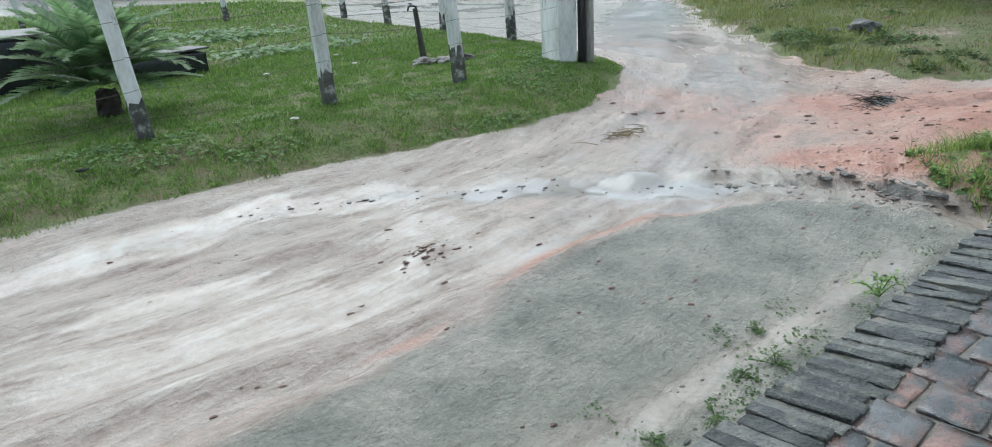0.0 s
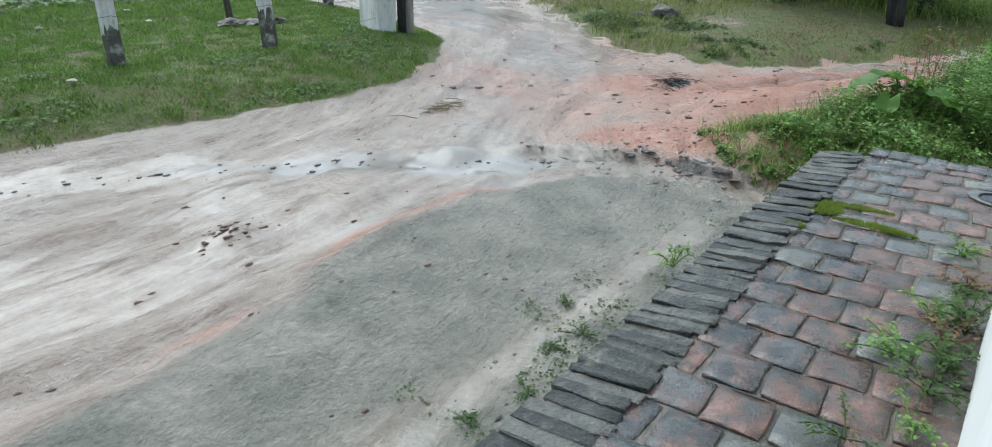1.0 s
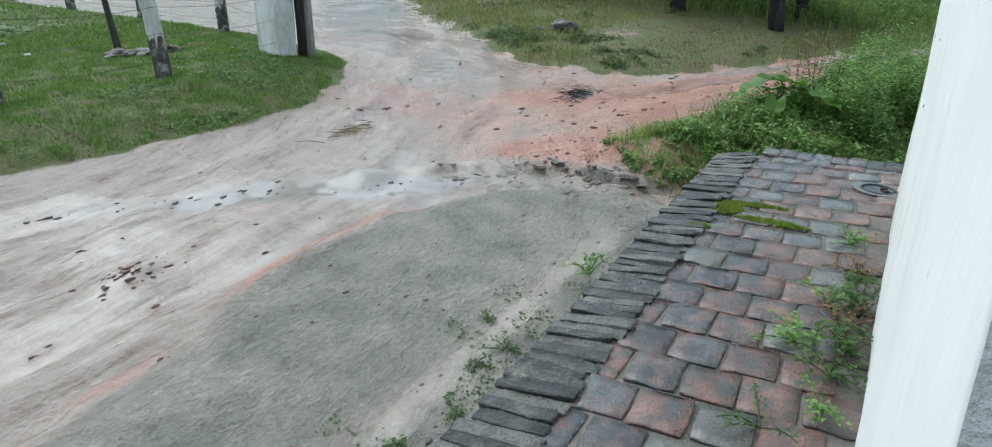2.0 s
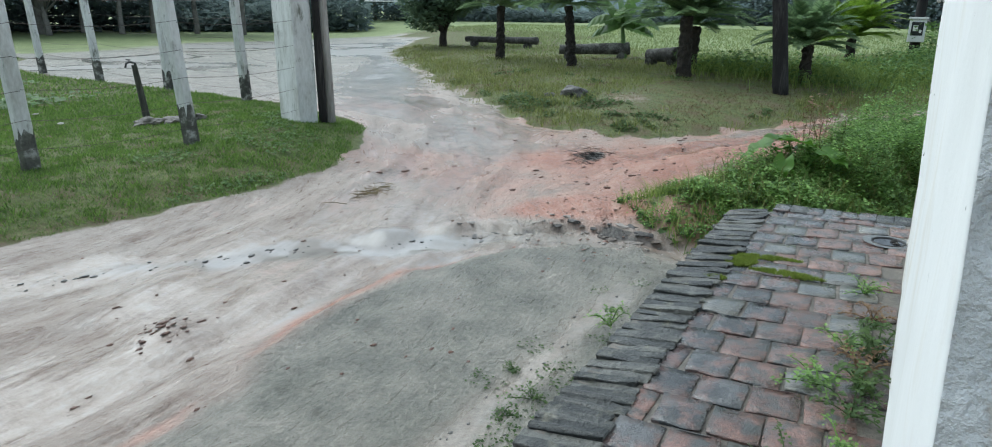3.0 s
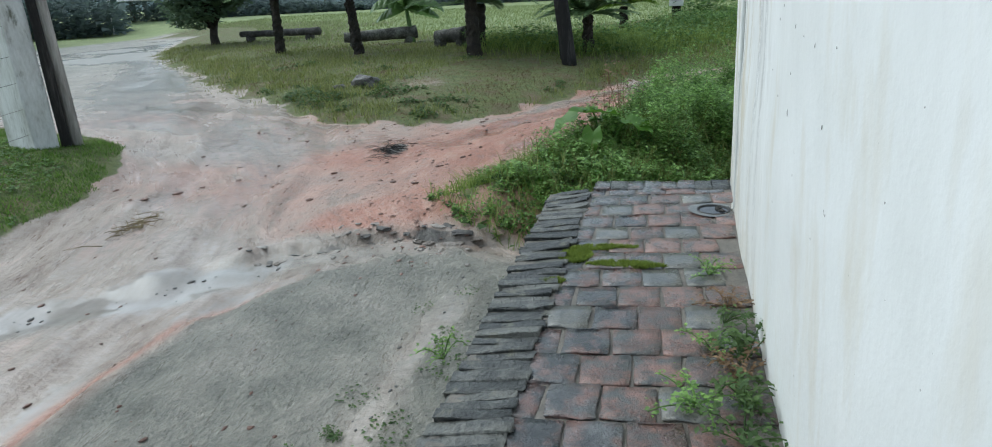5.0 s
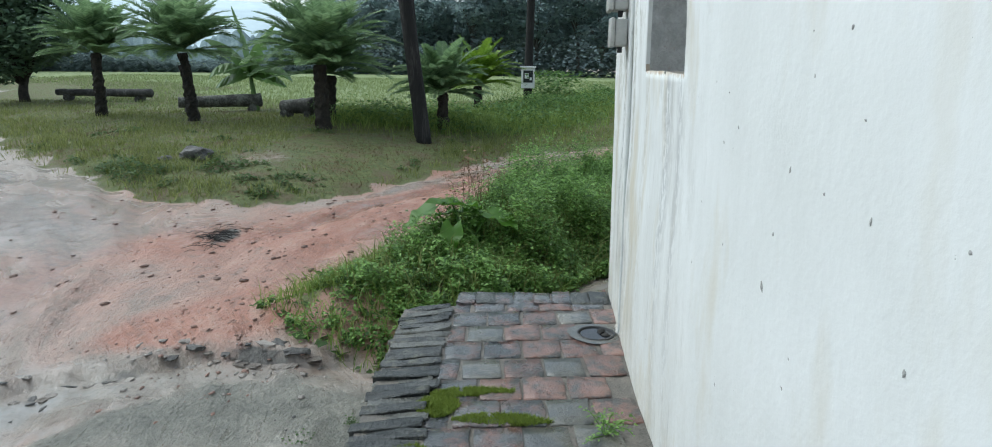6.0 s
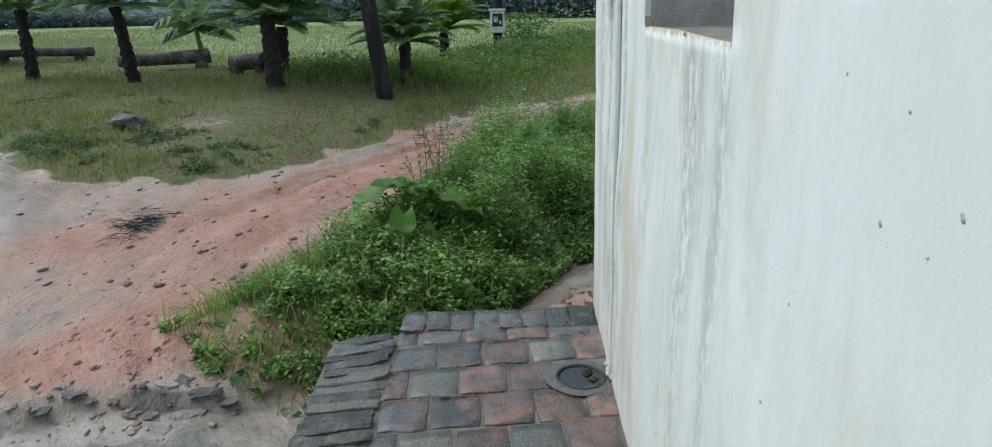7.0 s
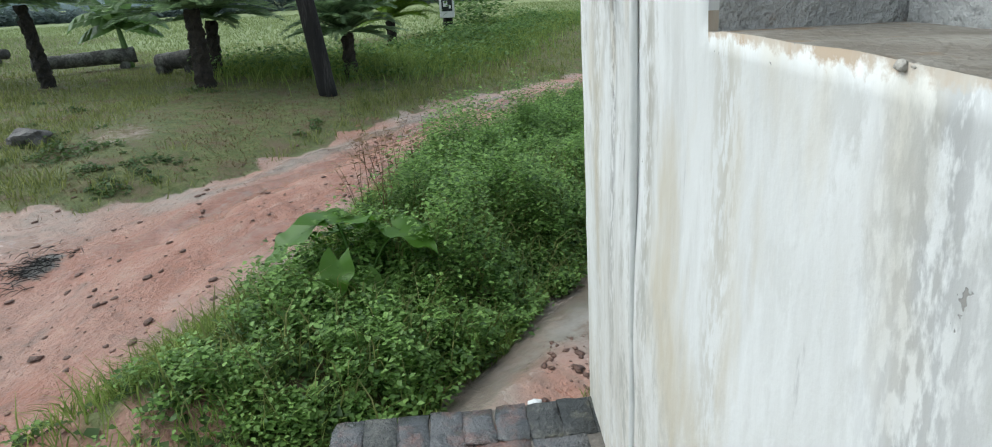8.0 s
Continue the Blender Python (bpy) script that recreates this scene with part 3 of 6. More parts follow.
slab = ease(-0.06, 0.14, slab_d + rag * 0.5) * (1 - 0.5 * np.exp(-((py - 1.34 - 0.05 * (3.5 - px) + 0.06 * wander(px, py, 0.4, 98)) / 0.14) ** 2) * ease(5.2, 4.6, px))
bend = py - 0.055 * np.maximum(px - 4.0, 0) ** 1.9 + 0.25 * wander(px, py, 2.2, 3)
stream_d = along(STREAM, px, py) + 0.07 * wander(px, py, 0.5, 15) + 0.03 * wander(px, py, 0.16, 35)
strip = (1.35 - 0.3 * ease(3.0, 1.2, px)) * (0.85 + 0.3 * wander(px, py, 0.8, 38)) * np.exp(-(stream_d / (0.23 + 0.03 * ease(4.2, 2.0, px))) ** 2) + 0.55 * np.exp(-((bend - 3.4) / 0.55) ** 2) + 0.35 * np.exp(-((bend - 4.1) / 0.2) ** 2)
gutter = 0.95 * np.exp(-(along([(6.0, 0.3), (6.6, -0.15), (7.1, -0.72), (8.5, -1.4), (12, -3.2)], px, py) / 0.22) ** 2)
by_kerb = np.exp(-((py - 1.30 - 0.05 * (3.5 - px)) / 0.17) ** 2) * ease(5.6, 5.0, px) * 0.75
far_road = (1.05 + 0.5 * wander(px, py, 1.1, 39)) * np.exp(-(along([(10.2, 7.2), (14, 10.5), (19, 13.5), (26, 19)], px, py) / 1.0) ** 2) + 1.6 * ease(16, 19, py) * (1 - ease(27, 31, py)) * ease(0.45, 0.7, 0.5 + 0.5 * wander(px, py, 2.5, 30)) * ease(9, 12, px)
trail_wet = 0.7 * np.exp(-((trail_d - 0.5) / 0.2) ** 2) * ease(8, 10, px) + 0.75 * np.exp(-(((px - 9.2) / 1.5) ** 2 + ((py - 5.0) / 1.6) ** 2))
pool = 0.95 * np.exp(-(along([(3.0, 3.0), (4.2, 2.95), (4.9, 2.6), (5.4, 2.0)], px, py) / 0.13) ** 2) + 1.3 * np.exp(-(((px - 5.65) / 0.3) ** 2 + ((py - 1.3) / 0.3) ** 2))
near_slab = slab
shore = np.exp(-((along([(10.6, 2.75), (11.2, 2.25), (11.9, 1.85), (13.1, 1.2), (14.7, 0.25), (16.6, -1.3)], px, py) + 0.12 * wander(px, py, 0.4, 36)) / 0.17) ** 2)
slab = np.maximum.reduce([slab, 0.5 * gutter, 0.3 * shore * ease(10.8, 12.0, px) * (0.6 + 0.4 * wander(px, py, 0.9, 37))])
grey_bed = np.exp(-(stream_d / 0.27) ** 2) * ease(4.6, 5.2, px)
slab = np.maximum(slab, 0.62 * grey_bed)
red = red * (1 - 0.45 * shore) * (1 - 0.9 * grey_bed)
slab = np.maximum(slab, (0.7 + 0.25 * ease(14, 18, py)) * ease(7.5, 11, py) * (1 - ease(-0.5, 0.2, isl_d)))
wet = np.clip(np.maximum.reduce([strip, gutter, by_kerb, far_road, trail_wet, pool, 0.7 * shore * ease(10.8, 12.0, px)]) + 0.30 * wander(px, py, 0.45, 25) + 0.20, 0, 2) * (1 - 0.85 * near_slab * (1 - by_kerb)) * (1 - 0.6 * np.exp(-(((px - 6.4) / 0.6) ** 2 + ((py - 2.0) / 0.35) ** 2)))
stone = np.exp(-((px - 5.86 + 0.5 * np.maximum(py - 2.0, 0)) / 0.07) ** 2) * ease(2.8, 2.3, py) * ease(0.9, 1.2, py) * (0.62 + 0.5 * wander(px, py, 0.26, 26))
stone = stone + 1.25 * np.exp(-(((px - 9.15) / 0.40) ** 2 + ((py - 3.2) / 0.22) ** 2)) * (0.7 + 0.3 * wander(px, py, 0.15, 27))
for title, values in (("cover", (turf, red, slab)), ("state", (wet * (1 - turf), far_grass, np.clip(stone, 0, 1)))):
    layer = me.color_attributes.new(title, "FLOAT_COLOR", "POINT")
    layer.data.foreach_set("color", np.stack([*values, np.ones_like(px)], 1).astype(np.float32).ravel())
flow = me.attributes.new("flow", "FLOAT", "POINT")
main_line = [(-30, 3.6), (2, 3.5), (4.6, 3.7), (7.2, 4.6), (10, 6.9), (14, 10.5), (19, 13.8), (30, 20)]
to_main, side = along(main_line, px, py), np.sign(py - np.interp(px, [p[0] for p in main_line], [p[1] for p in main_line]))
turn = ease(-0.9, 0.9, to_main - trail_d) * ease(5.5, 8, px)
drift = (1 - turn) * to_main * side + turn * (trail_d * np.sign(py - np.interp(px, [p[0] for p in TRAIL], [p[1] for p in TRAIL])) - 2.2) + 0.12 * wander(px, py, 1.1, 33)
flow.data.foreach_set("value", drift.astype(np.float32))
ground = tagged(new("ground", me), "wet clay road, lawn and meadow after rain", "ground", kind="structure")


# ---- builders ----
def link_mesh(name, me, material, parent=None, label="", smooth=False):
    if material is not None:
        me.materials.append(material)
    if smooth:
        me.polygons.foreach_set("use_smooth", [True] * len(me.polygons))
    ob = new(name, me)
    ob.parent = parent
    if label:
        ob["label"] = label
    return ob


def part(name, bm, material, parent=None, label="", smooth=False):
    """One bmesh as one mesh object under a thing or a part."""
    me = bpy.data.meshes.new(name)
    bm.normal_update()
    bm.to_mesh(me)
    bm.free()
    return link_mesh(name, me, material, parent, label, smooth)


def soup(name, co, faces, material, parent=None, label="", smooth=False):
    """Many small faces, from arrays of points and of corners, as one mesh."""
    co, faces = np.asarray(co, np.float32).reshape(-1, 3), np.asarray(faces, np.int32)
    n, k = faces.shape
    me = bpy.data.meshes.new(name)
    me.vertices.add(len(co))
    me.vertices.foreach_set("co", co.ravel())
    me.loops.add(n * k)
    me.loops.foreach_set("vertex_index", faces.ravel())
    me.polygons.add(n)
    me.polygons.foreach_set("loop_start", np.arange(0, n * k, k, dtype=np.int32))
    me.update(calc_edges=True)
    return link_mesh(name, me, material, parent, label, smooth)


def empty(name, x, y, z, rz=0.0):
    ob = new(name)
    ob.matrix_world = pose(x, y, z, 0, 0, rz)
    return ob


def box(bm, lo, hi, bevel=0.0, jitter=0.0, rnd=None):
    made = bmesh.ops.create_cube(bm, size=1.0, matrix=Matrix.LocRotScale([(a + b) / 2 for a, b in zip(lo, hi)], None, [b - a for a, b in zip(lo, hi)]))
    verts = made["verts"]
    if bevel:
        edges = list({e for v in verts for e in v.link_edges})
        verts = bmesh.ops.bevel(bm, geom=edges, offset=bevel, segments=2, affect="EDGES", profile=0.6)["verts"]
    if jitter:
        for v in verts:
            v.co += Vector([(rnd.random() - 0.5) * 2 * jitter for _ in range(3)])
    return verts


def tube(bm, rings, sides=10, caps=True):
    """A skin over rings of (centre, radius)."""
    loops = []
    for i, (c, r) in enumerate(rings):
        c = Vector(c)
        d = (Vector(rings[min(i + 1, len(rings) - 1)][0]) - Vector(rings[max(i - 1, 0)][0])).normalized()
        u = d.cross(Vector((0.03, 1, 0.02))).normalized() if abs(d.y) < 0.9 else d.cross(Vector((1, 0.02, 0.03))).normalized()
        v = d.cross(u)
        loops.append([bm.verts.new(c + (u * math.cos(a) + v * math.sin(a)) * r) for a in (2 * math.pi * k / sides for k in range(sides))])
    for a, b in zip(loops, loops[1:]):
        for k in range(sides):
            bm.faces.new((a[k], a[(k + 1) % sides], b[(k + 1) % sides], b[k]))
    if caps:
        bm.faces.new(loops[0][::-1])
        bm.faces.new(loops[-1])


def gz(x, y):
    return float(heights(np.array([x]), np.array([y]))[0])


def lump(bm, centre, size, seed, detail=2, rough=0.25):
    made = bmesh.ops.create_icosphere(bm, subdivisions=detail, radius=1.0)["verts"]
    for v in made:
        n = noise.noise(v.co * 1.3 + Vector((seed * 3.1, seed, 0))) + 0.5 * noise.noise(v.co * 3.1 + Vector((0, seed * 2.3, 1)))
        v.co = Vector([a * s for a, s in zip(v.co * (1 + rough * n), size)]) + Vector(centre)
    return made


# ---- the house ----
LEAN = -3.2
ALONG = Vector((math.cos(radians(LEAN)), math.sin(radians(LEAN)), 0))


def on_wall(x, out=0.0, z=1.7):
    """The plan place of a point of the street wall, by its x, how far it stands out, and its height: the wall leans out a little."""
    y = float(np.interp(x, [-4.0, 0.82, 2.92, 3.88, 4.68, 5.86], [0.0, -0.200, -0.283, -0.358, -0.406, -0.482]))
    y += float(np.interp(x, [0.8, 3.0, 4.6, 5.9], [0.038, 0.036, 0.012, 0.012])) * (z - 1.7)
    return x - out * math.sin(radians(LEAN)), y + out * math.cos(radians(LEAN))


def unevenness(x, z):
    """How far the hand-laid plaster stands out of true."""
    d = 0.010 * float(wander(x, z, 0.9, 40)) + 0.004 * float(wander(x, z, 0.3, 41)) + 0.0016 * float(wander(x, z, 0.09, 42))
    return d - sum(0.005 * math.exp(-abs(x - g) / 0.02) for g in (0.864, 5.862))


def street_wall():
    """The thick plastered wall with a window opening; its end and the jambs are bare grey render."""
    sl = sorted(set([round(v, 3) for v in np.arange(0.93, 3.88, 0.08)] + [round(v, 3) for v in np.arange(3.93, 4.68, 0.03)] + [round(v, 3) for v in np.arange(4.76, 5.80, 0.08)] + [0.864, 0.874, 0.90, 3.89, 3.91, 4.69, 4.71, 5.84, 5.862]))
    zl = sorted(set([round(v, 3) for v in np.arange(0.1, 3.0, 0.06)] + [0.56, 2.5, 1.87, 2.86, 3.05]))
    gaps = ((3.89, 4.71, 1.87, 2.86),)
    layers = (0.0, -0.022, -0.40)
    bm = bmesh.new()
    grid = {}

    def vert(i, j, k):
        if (i, j, k) not in grid:
            s, z, d = sl[i], zl[j], layers[k]
            if k == 0:
                d += unevenness(s, z)
            if i == 0 and k < 2:
                s += (0.006 if k == 0 else 0.009) * float(wander(z, k * 5.0, 0.07, 46)) + 0.004 * float(wander(z, k, 0.25, 47))
            if 3.95 < s < 4.68 and abs(z - 1.87) < 0.01 and k < 2:
                z += (0.011 if k else 0.009) * float(wander(s, k * 3.0, 0.11, 43))
            x, y = on_wall(s, d, z)
            grid[i, j, k] = bm.verts.new((x, y, z))
        return grid[i, j, k]

    def solid(i, j):
        if not (0 <= i < len(sl) - 1 and 0 <= j < len(zl) - 1):
            return False
        s, z = (sl[i] + sl[i + 1]) / 2, (zl[j] + zl[j + 1]) / 2
        return not any(a < s < b and c < z < d for a, b, c, d in gaps)
    for i in range(len(sl) - 1):
        for j in range(len(zl) - 1):
            if not solid(i, j):
                continue
            f = bm.faces.new([vert(a, b, 0) for a, b in ((i, j), (i + 1, j), (i + 1, j + 1), (i, j + 1))][::-1])
            f.smooth = True
            bm.faces.new([vert(a, b, 2) for a, b in ((i, j), (i + 1, j), (i + 1, j + 1), (i, j + 1))]).material_index = 1
            for (di, dj), (p, q) in (((-1, 0), ((i, j), (i, j + 1))), ((1, 0), ((i + 1, j + 1), (i + 1, j))), ((0, -1), ((i + 1, j), (i, j))), ((0, 1), ((i, j + 1), (i + 1, j + 1)))):
                if not solid(i + di, j + dj):
                    door = sl[i] > 5.0
                    for k in (0, 1):
                        f = bm.faces.new((vert(*p, k), vert(*q, k), vert(*q, k + 1), vert(*p, k + 1)))
                        f.material_index = 2 if dj == 1 and 3.8 < sl[i] < 4.75 and zl[j] < 2 else 3 if sl[i] < 0.869 else 0 if door or k == 0 else 1
    bmesh.ops.recalc_face_normals(bm, faces=bm.faces[:])
    ob = part("wall_street", bm, PLASTER)
    ob.data.materials.append(RENDER)
    ob.data.materials.append(SILL)
    ob.data.materials.append(END_RENDER)
    return tagged(ob, "white limewashed house wall with streaks and bare grey openings", "wall", kind="structure")


wall = street_wall()


def plaster_chip(x, z, size, seed):
    """A knocked-out chip that bares the grey coat under the limewash."""
    px_, py_ = on_wall(x, unevenness(x, z), z)
    bm = bmesh.new()
    lump(bm, (0, 0, 0), (size * 0.55, 0.0016, size * 0.6 * (0.8 + 0.5 * (seed % 3))), seed, 2, 0.55)
    ob = part("chip", bm, CHIP, wall, "grey chip knocked out of the limewash", True)
    ob.matrix_world = pose(px_, py_, z, 0, 12 * (seed % 5) - 20, LEAN)
    return ob


for k, (x, z, size) in enumerate(((2.932, 1.607, 0.008), (2.980, 1.496, 0.013), (2.866, 1.731, 0.006), (2.815, 1.948, 0.005), (2.793, 1.882, 0.005), (3.299, 1.494, 0.004), (2.724, 1.716, 0.005), (2.683, 1.947, 0.005), (2.583, 1.707, 0.005), (2.393, 1.718, 0.006), (3.348, 1.724, 0.005), (3.220, 1.769, 0.005), (3.317, 1.838, 0.004), (3.562, 1.545, 0.004), (2.48, 1.55, 0.005), (2.62, 1.83, 0.004))):
    plaster_chip(x, z, size, k + 3)


def slab_wall(name, a, b, lo, hi, thick, material, label):
    """A plain straight wall between two plan points."""
    bm = bmesh.new()
    a, b = Vector((*a, 0)), Vector((*b, 0))
    n = Vector((0, 0, 1)).cross((b - a).normalized()) * thick
    bottom = [bm.verts.new(p + Vector((0, 0, lo))) for p in (a, b, b + n, a + n)]
    top = [bm.verts.new(p + Vector((0, 0, hi))) for p in (a, b, b + n, a + n)]
    bm.faces.new(bottom[::-1])
    bm.faces.new(top)
    for k in range(4):
        bm.faces.new((bottom[k], bottom[(k + 1) % 4], top[(k + 1) % 4], top[k]))
    bmesh.ops.recalc_face_normals(bm, faces=bm.faces[:])
    return tagged(part(name, bm, material), label, "wall" if "wall" in name else name, kind="structure")


NEAR, FAR = on_wall(5.862, -0.42), on_wall(0.815, -0.47)
slab_wall("wall_east", (NEAR[0], NEAR[1]), (NEAR[0] - 0.25, NEAR[1] - 4.2), 0.0, 3.05, -0.3, PLASTER, "white plastered end wall of the house")
slab_wall("wall_blocking", on_wall(3.90, -0.30), on_wall(4.70, -0.30), 1.86, 2.9, -0.09, RENDER, "grey cement blocking of the old window")
slab_wall("wall_west", (FAR[0], FAR[1]), (FAR[0] - 0.25, FAR[1] - 4.2), 0.0, 3.05, 0.3, RENDER, "grey rendered end wall of the house")
slab_wall("wall_back", (FAR[0] - 0.25, FAR[1] - 4.2), (NEAR[0] - 0.25, NEAR[1] - 4.2), 0.0, 3.05, -0.3, RENDER, "grey rendered back wall of the house")
bm = bmesh.new()
box(bm, (0.5, -4.9, 3.055), (5.9, -0.52, 3.2), 0.01)
tagged(part("ceiling", bm, RENDER), "flat grey cement roof slab of the house", "ceiling", kind="structure")
bm = bmesh.new()
box(bm, (1.0, -4.7, 0.30), (5.2, -0.95, 0.55), 0.004)
tagged(part("floor", bm, RENDER), "grey cement floor inside the house", "floor", kind="structure")


def switch_box(name, x, z, w, h, out, label, tilt=0.0):
    """A weathered electric box: body with rounded edges, a lid that stands proud, a cable gland."""
    cx, cy = on_wall(x, 0.004)
    thing = empty(name, cx, cy, z, LEAN)
    bm = bmesh.new()
    box(bm, (-w / 2, 0, 0), (w / 2, out * 0.75, h), 0.012)
    part("body", bm, PLASTIC, thing, smooth=True)
    bm = bmesh.new()
    box(bm, (-w / 2 - 0.006, out * 0.75, -0.004), (w / 2 + 0.006, out, h + 0.006), 0.008)
    part("lid", bm, PLASTIC, thing, smooth=True)
    bm = bmesh.new()
    tube(bm, [((0, out * 0.35, -0.03), 0.012), ((0, out * 0.35, 0.004), 0.014)], 10)
    part("cable_gland", bm, PIPE, thing, "black cable gland")
    thing.rotation_euler.y = radians(tilt)
    return tagged(thing, label, "electric box")


switch_box("electric_box", 5.42, 1.985, 0.13, 0.135, 0.085, "weathered grey plastic electric box on the white wall")
switch_box("electric_box", 5.42, 2.16, 0.15, 0.17, 0.10, "larger stained grey electric box on the white wall", 2.0)


def conduit():
    cx, cy = on_wall(5.14, 0.0)
    bm = bmesh.new()
    rings = []
    for i in range(26):
        z = 0.50 + i * 0.10
        dx, dy = on_wall(5.14 + 0.006 * float(wander(z, 0, 0.5, 44)), 0.004, z)
        rings.append(((dx, dy, z), 0.009 + 0.0015 * float(wander(z, 3, 0.2, 45))))
    tube(bm, rings, 8)
    return tagged(part("conduit", bm, CONCRETE, smooth=True), "painted cable conduit running down the white wall", "conduit")


conduit()


def plaster_crumbs():
    """The lump of mortar left on the sill."""
    x, y = on_wall(4.22, 0.0)
    bm = bmesh.new()
    lump(bm, (x, y, 1.872), (0.008, 0.005, 0.005), 3, 2, 0.4)
    lump(bm, (x - 0.016, y - 0.002, 1.872), (0.006, 0.004, 0.003), 5, 2, 0.4)
    return tagged(part("mortar_lump", bm, LIME, smooth=True), "crumbling white mortar lump on the window sill", "mortar")


plaster_crumbs()


# ---- the brick pavement ----
TILT = -1.9
PAVE = Matrix.Translation((5.07, -0.017, 0.0)) @ Matrix.Rotation(radians(TILT), 4, "Z")


def pave_z(x, y):
    return 0.53 - 0.03 * y


def pavement_bed():
    bm = bmesh.new()
    outline = [(-4.0, 0.84), (5.63, 0.72), (5.63, 0.40), (5.81, 0.34), (5.83, -0.60), (-4.0, -0.30)]
    low = [bm.verts.new((x, y, -0.25)) for x, y in outline]
    high = [bm.verts.new((x, y, pave_z(x, y) - (0.008 if y < 0.6 else 0.026))) for x, y in outline]
    bm.faces.new(low)
    bm.faces.new(high[::-1])
    for k in range(len(low)):
        bm.faces.new((low[k], low[(k + 1) % len(low)], high[(k + 1) % len(low)], high[k]))
    bmesh.ops.recalc_face_normals(bm, faces=bm.faces[:])
    return tagged(part("pavement", bm, MORTAR), "raised wet footway of old bricks with a mossy kerb", "pavement", kind="structure")


pavement = pavement_bed()


def worn_brick(name, lx, ly, lz, seed, rough=0.004):
    """A brick with a worn, uneven top and rounded arrises; its top lies at z = 0."""
    us = (-0.5, -0.484, -0.2, 0.2, 0.484, 0.5)
    bm = bmesh.new()
    top = {}
    for i, u in enumerate(us):
        for j, v in enumerate(us):
            edge = max(abs(u), abs(v)) > 0.49
            corner = abs(u) > 0.49 and abs(v) > 0.49
            s = 0.95 if corner else 1.0
            wob = 0.009 * noise.noise(Vector((u * 5, v * 5, seed * 7.7))) + 0.006 * noise.noise(Vector((u * 13, v * 13, seed * 2.1)))
            top[i, j] = bm.verts.new((u * s * lx + wob, v * s * ly + 0.009 * noise.noise(Vector((v * 5, u * 5, seed * 3.3))), (-0.0035 if edge else 0.0) + rough * noise.noise(Vector((u * 4, v * 4, seed * 5.1)))))
    n = len(us)
    for i in range(n - 1):
        for j in range(n - 1):
            bm.faces.new((top[i, j], top[i + 1, j], top[i + 1, j + 1], top[i, j + 1])).smooth = 0 < i < n - 2 and 0 < j < n - 2
    ring = [top[i, 0] for i in range(n)] + [top[n - 1, j] for j in range(1, n)] + [top[i, n - 1] for i in range(n - 2, -1, -1)] + [top[0, j] for j in range(n - 2, 0, -1)]
    low = {v: bm.verts.new((v.co.x, v.co.y, -lz)) for v in ring[::5]}
    corners = ring[::5]
    for a, k in zip(corners, range(0, len(ring), 5)):
        b = corners[(k // 5 + 1) % 4]
        span = [ring[(k + q) % len(ring)] for q in range(6)]
        bm.faces.new([low[a], low[b]] + span[::-1])
    bmesh.ops.recalc_face_normals(bm, faces=bm.faces[:])
    me = bpy.data.meshes.new(name)
    bm.to_mesh(me)
    bm.free()
    return me


def moss_patch(outline_centre, radii, count, seed, angle=0.0):
    r = np.random.default_rng(seed)
    a, d = r.random(count) * 2 * np.pi, np.sqrt(r.random(count))
    x, y = np.cos(a) * d * radii[0], np.sin(a) * d * radii[1]
    keep = d < 0.75 + 0.3 * wander(x * 9, y * 9, 1.0, seed)
    x, y = x[keep], y[keep]
    c, s = math.cos(angle), math.sin(angle)
    return outline_centre[0] + x * c - y * s, outline_centre[1] + x * s + y * c


def tufts(name, x, y, z, height, width, material, seed, lean=0.5, segments=1, parent=None):
    """Blades of grass: one or two tapering faces each."""
    r = np.random.default_rng(seed)
    n = len(x)
    h = height * (0.45 + 0.75 * r.random(n))
    a, b = r.random(n) * 2 * np.pi, r.random(n) * 2 * np.pi
    w = width * (0.6 + 0.8 * r.random(n))
    sx, sy = np.cos(a) * w, np.sin(a) * w
    tilt = lean * (0.3 + 0.9 * r.random(n)) * h
    tx, ty = np.cos(b) * tilt, np.sin(b) * tilt
    base = np.stack([x, y, z - 0.01], 1)
    if segments == 1:
        co = np.stack([base + np.stack([-sx, -sy, 0 * h], 1), base + np.stack([sx, sy, 0 * h], 1), base + np.stack([tx, ty, h], 1)], 1)
        f = np.arange(3 * n).reshape(n, 3)
        return soup(name, co, f, material, parent)
    mid = base + np.stack([tx * 0.30, ty * 0.30, h * 0.62], 1)
    tip = base + np.stack([tx, ty, h * 0.95], 1)
    off = np.stack([sx, sy, 0 * h], 1)
    co = np.stack([base - off, base + off, mid + off * 0.75, mid - off * 0.75, tip], 1)
    k = np.arange(n)[:, None] * 5
    f = np.concatenate([k + [0, 1, 2], k + [0, 2, 3], k + [3, 2, 4]], 0)
    return soup(name, co, f, material, parent)


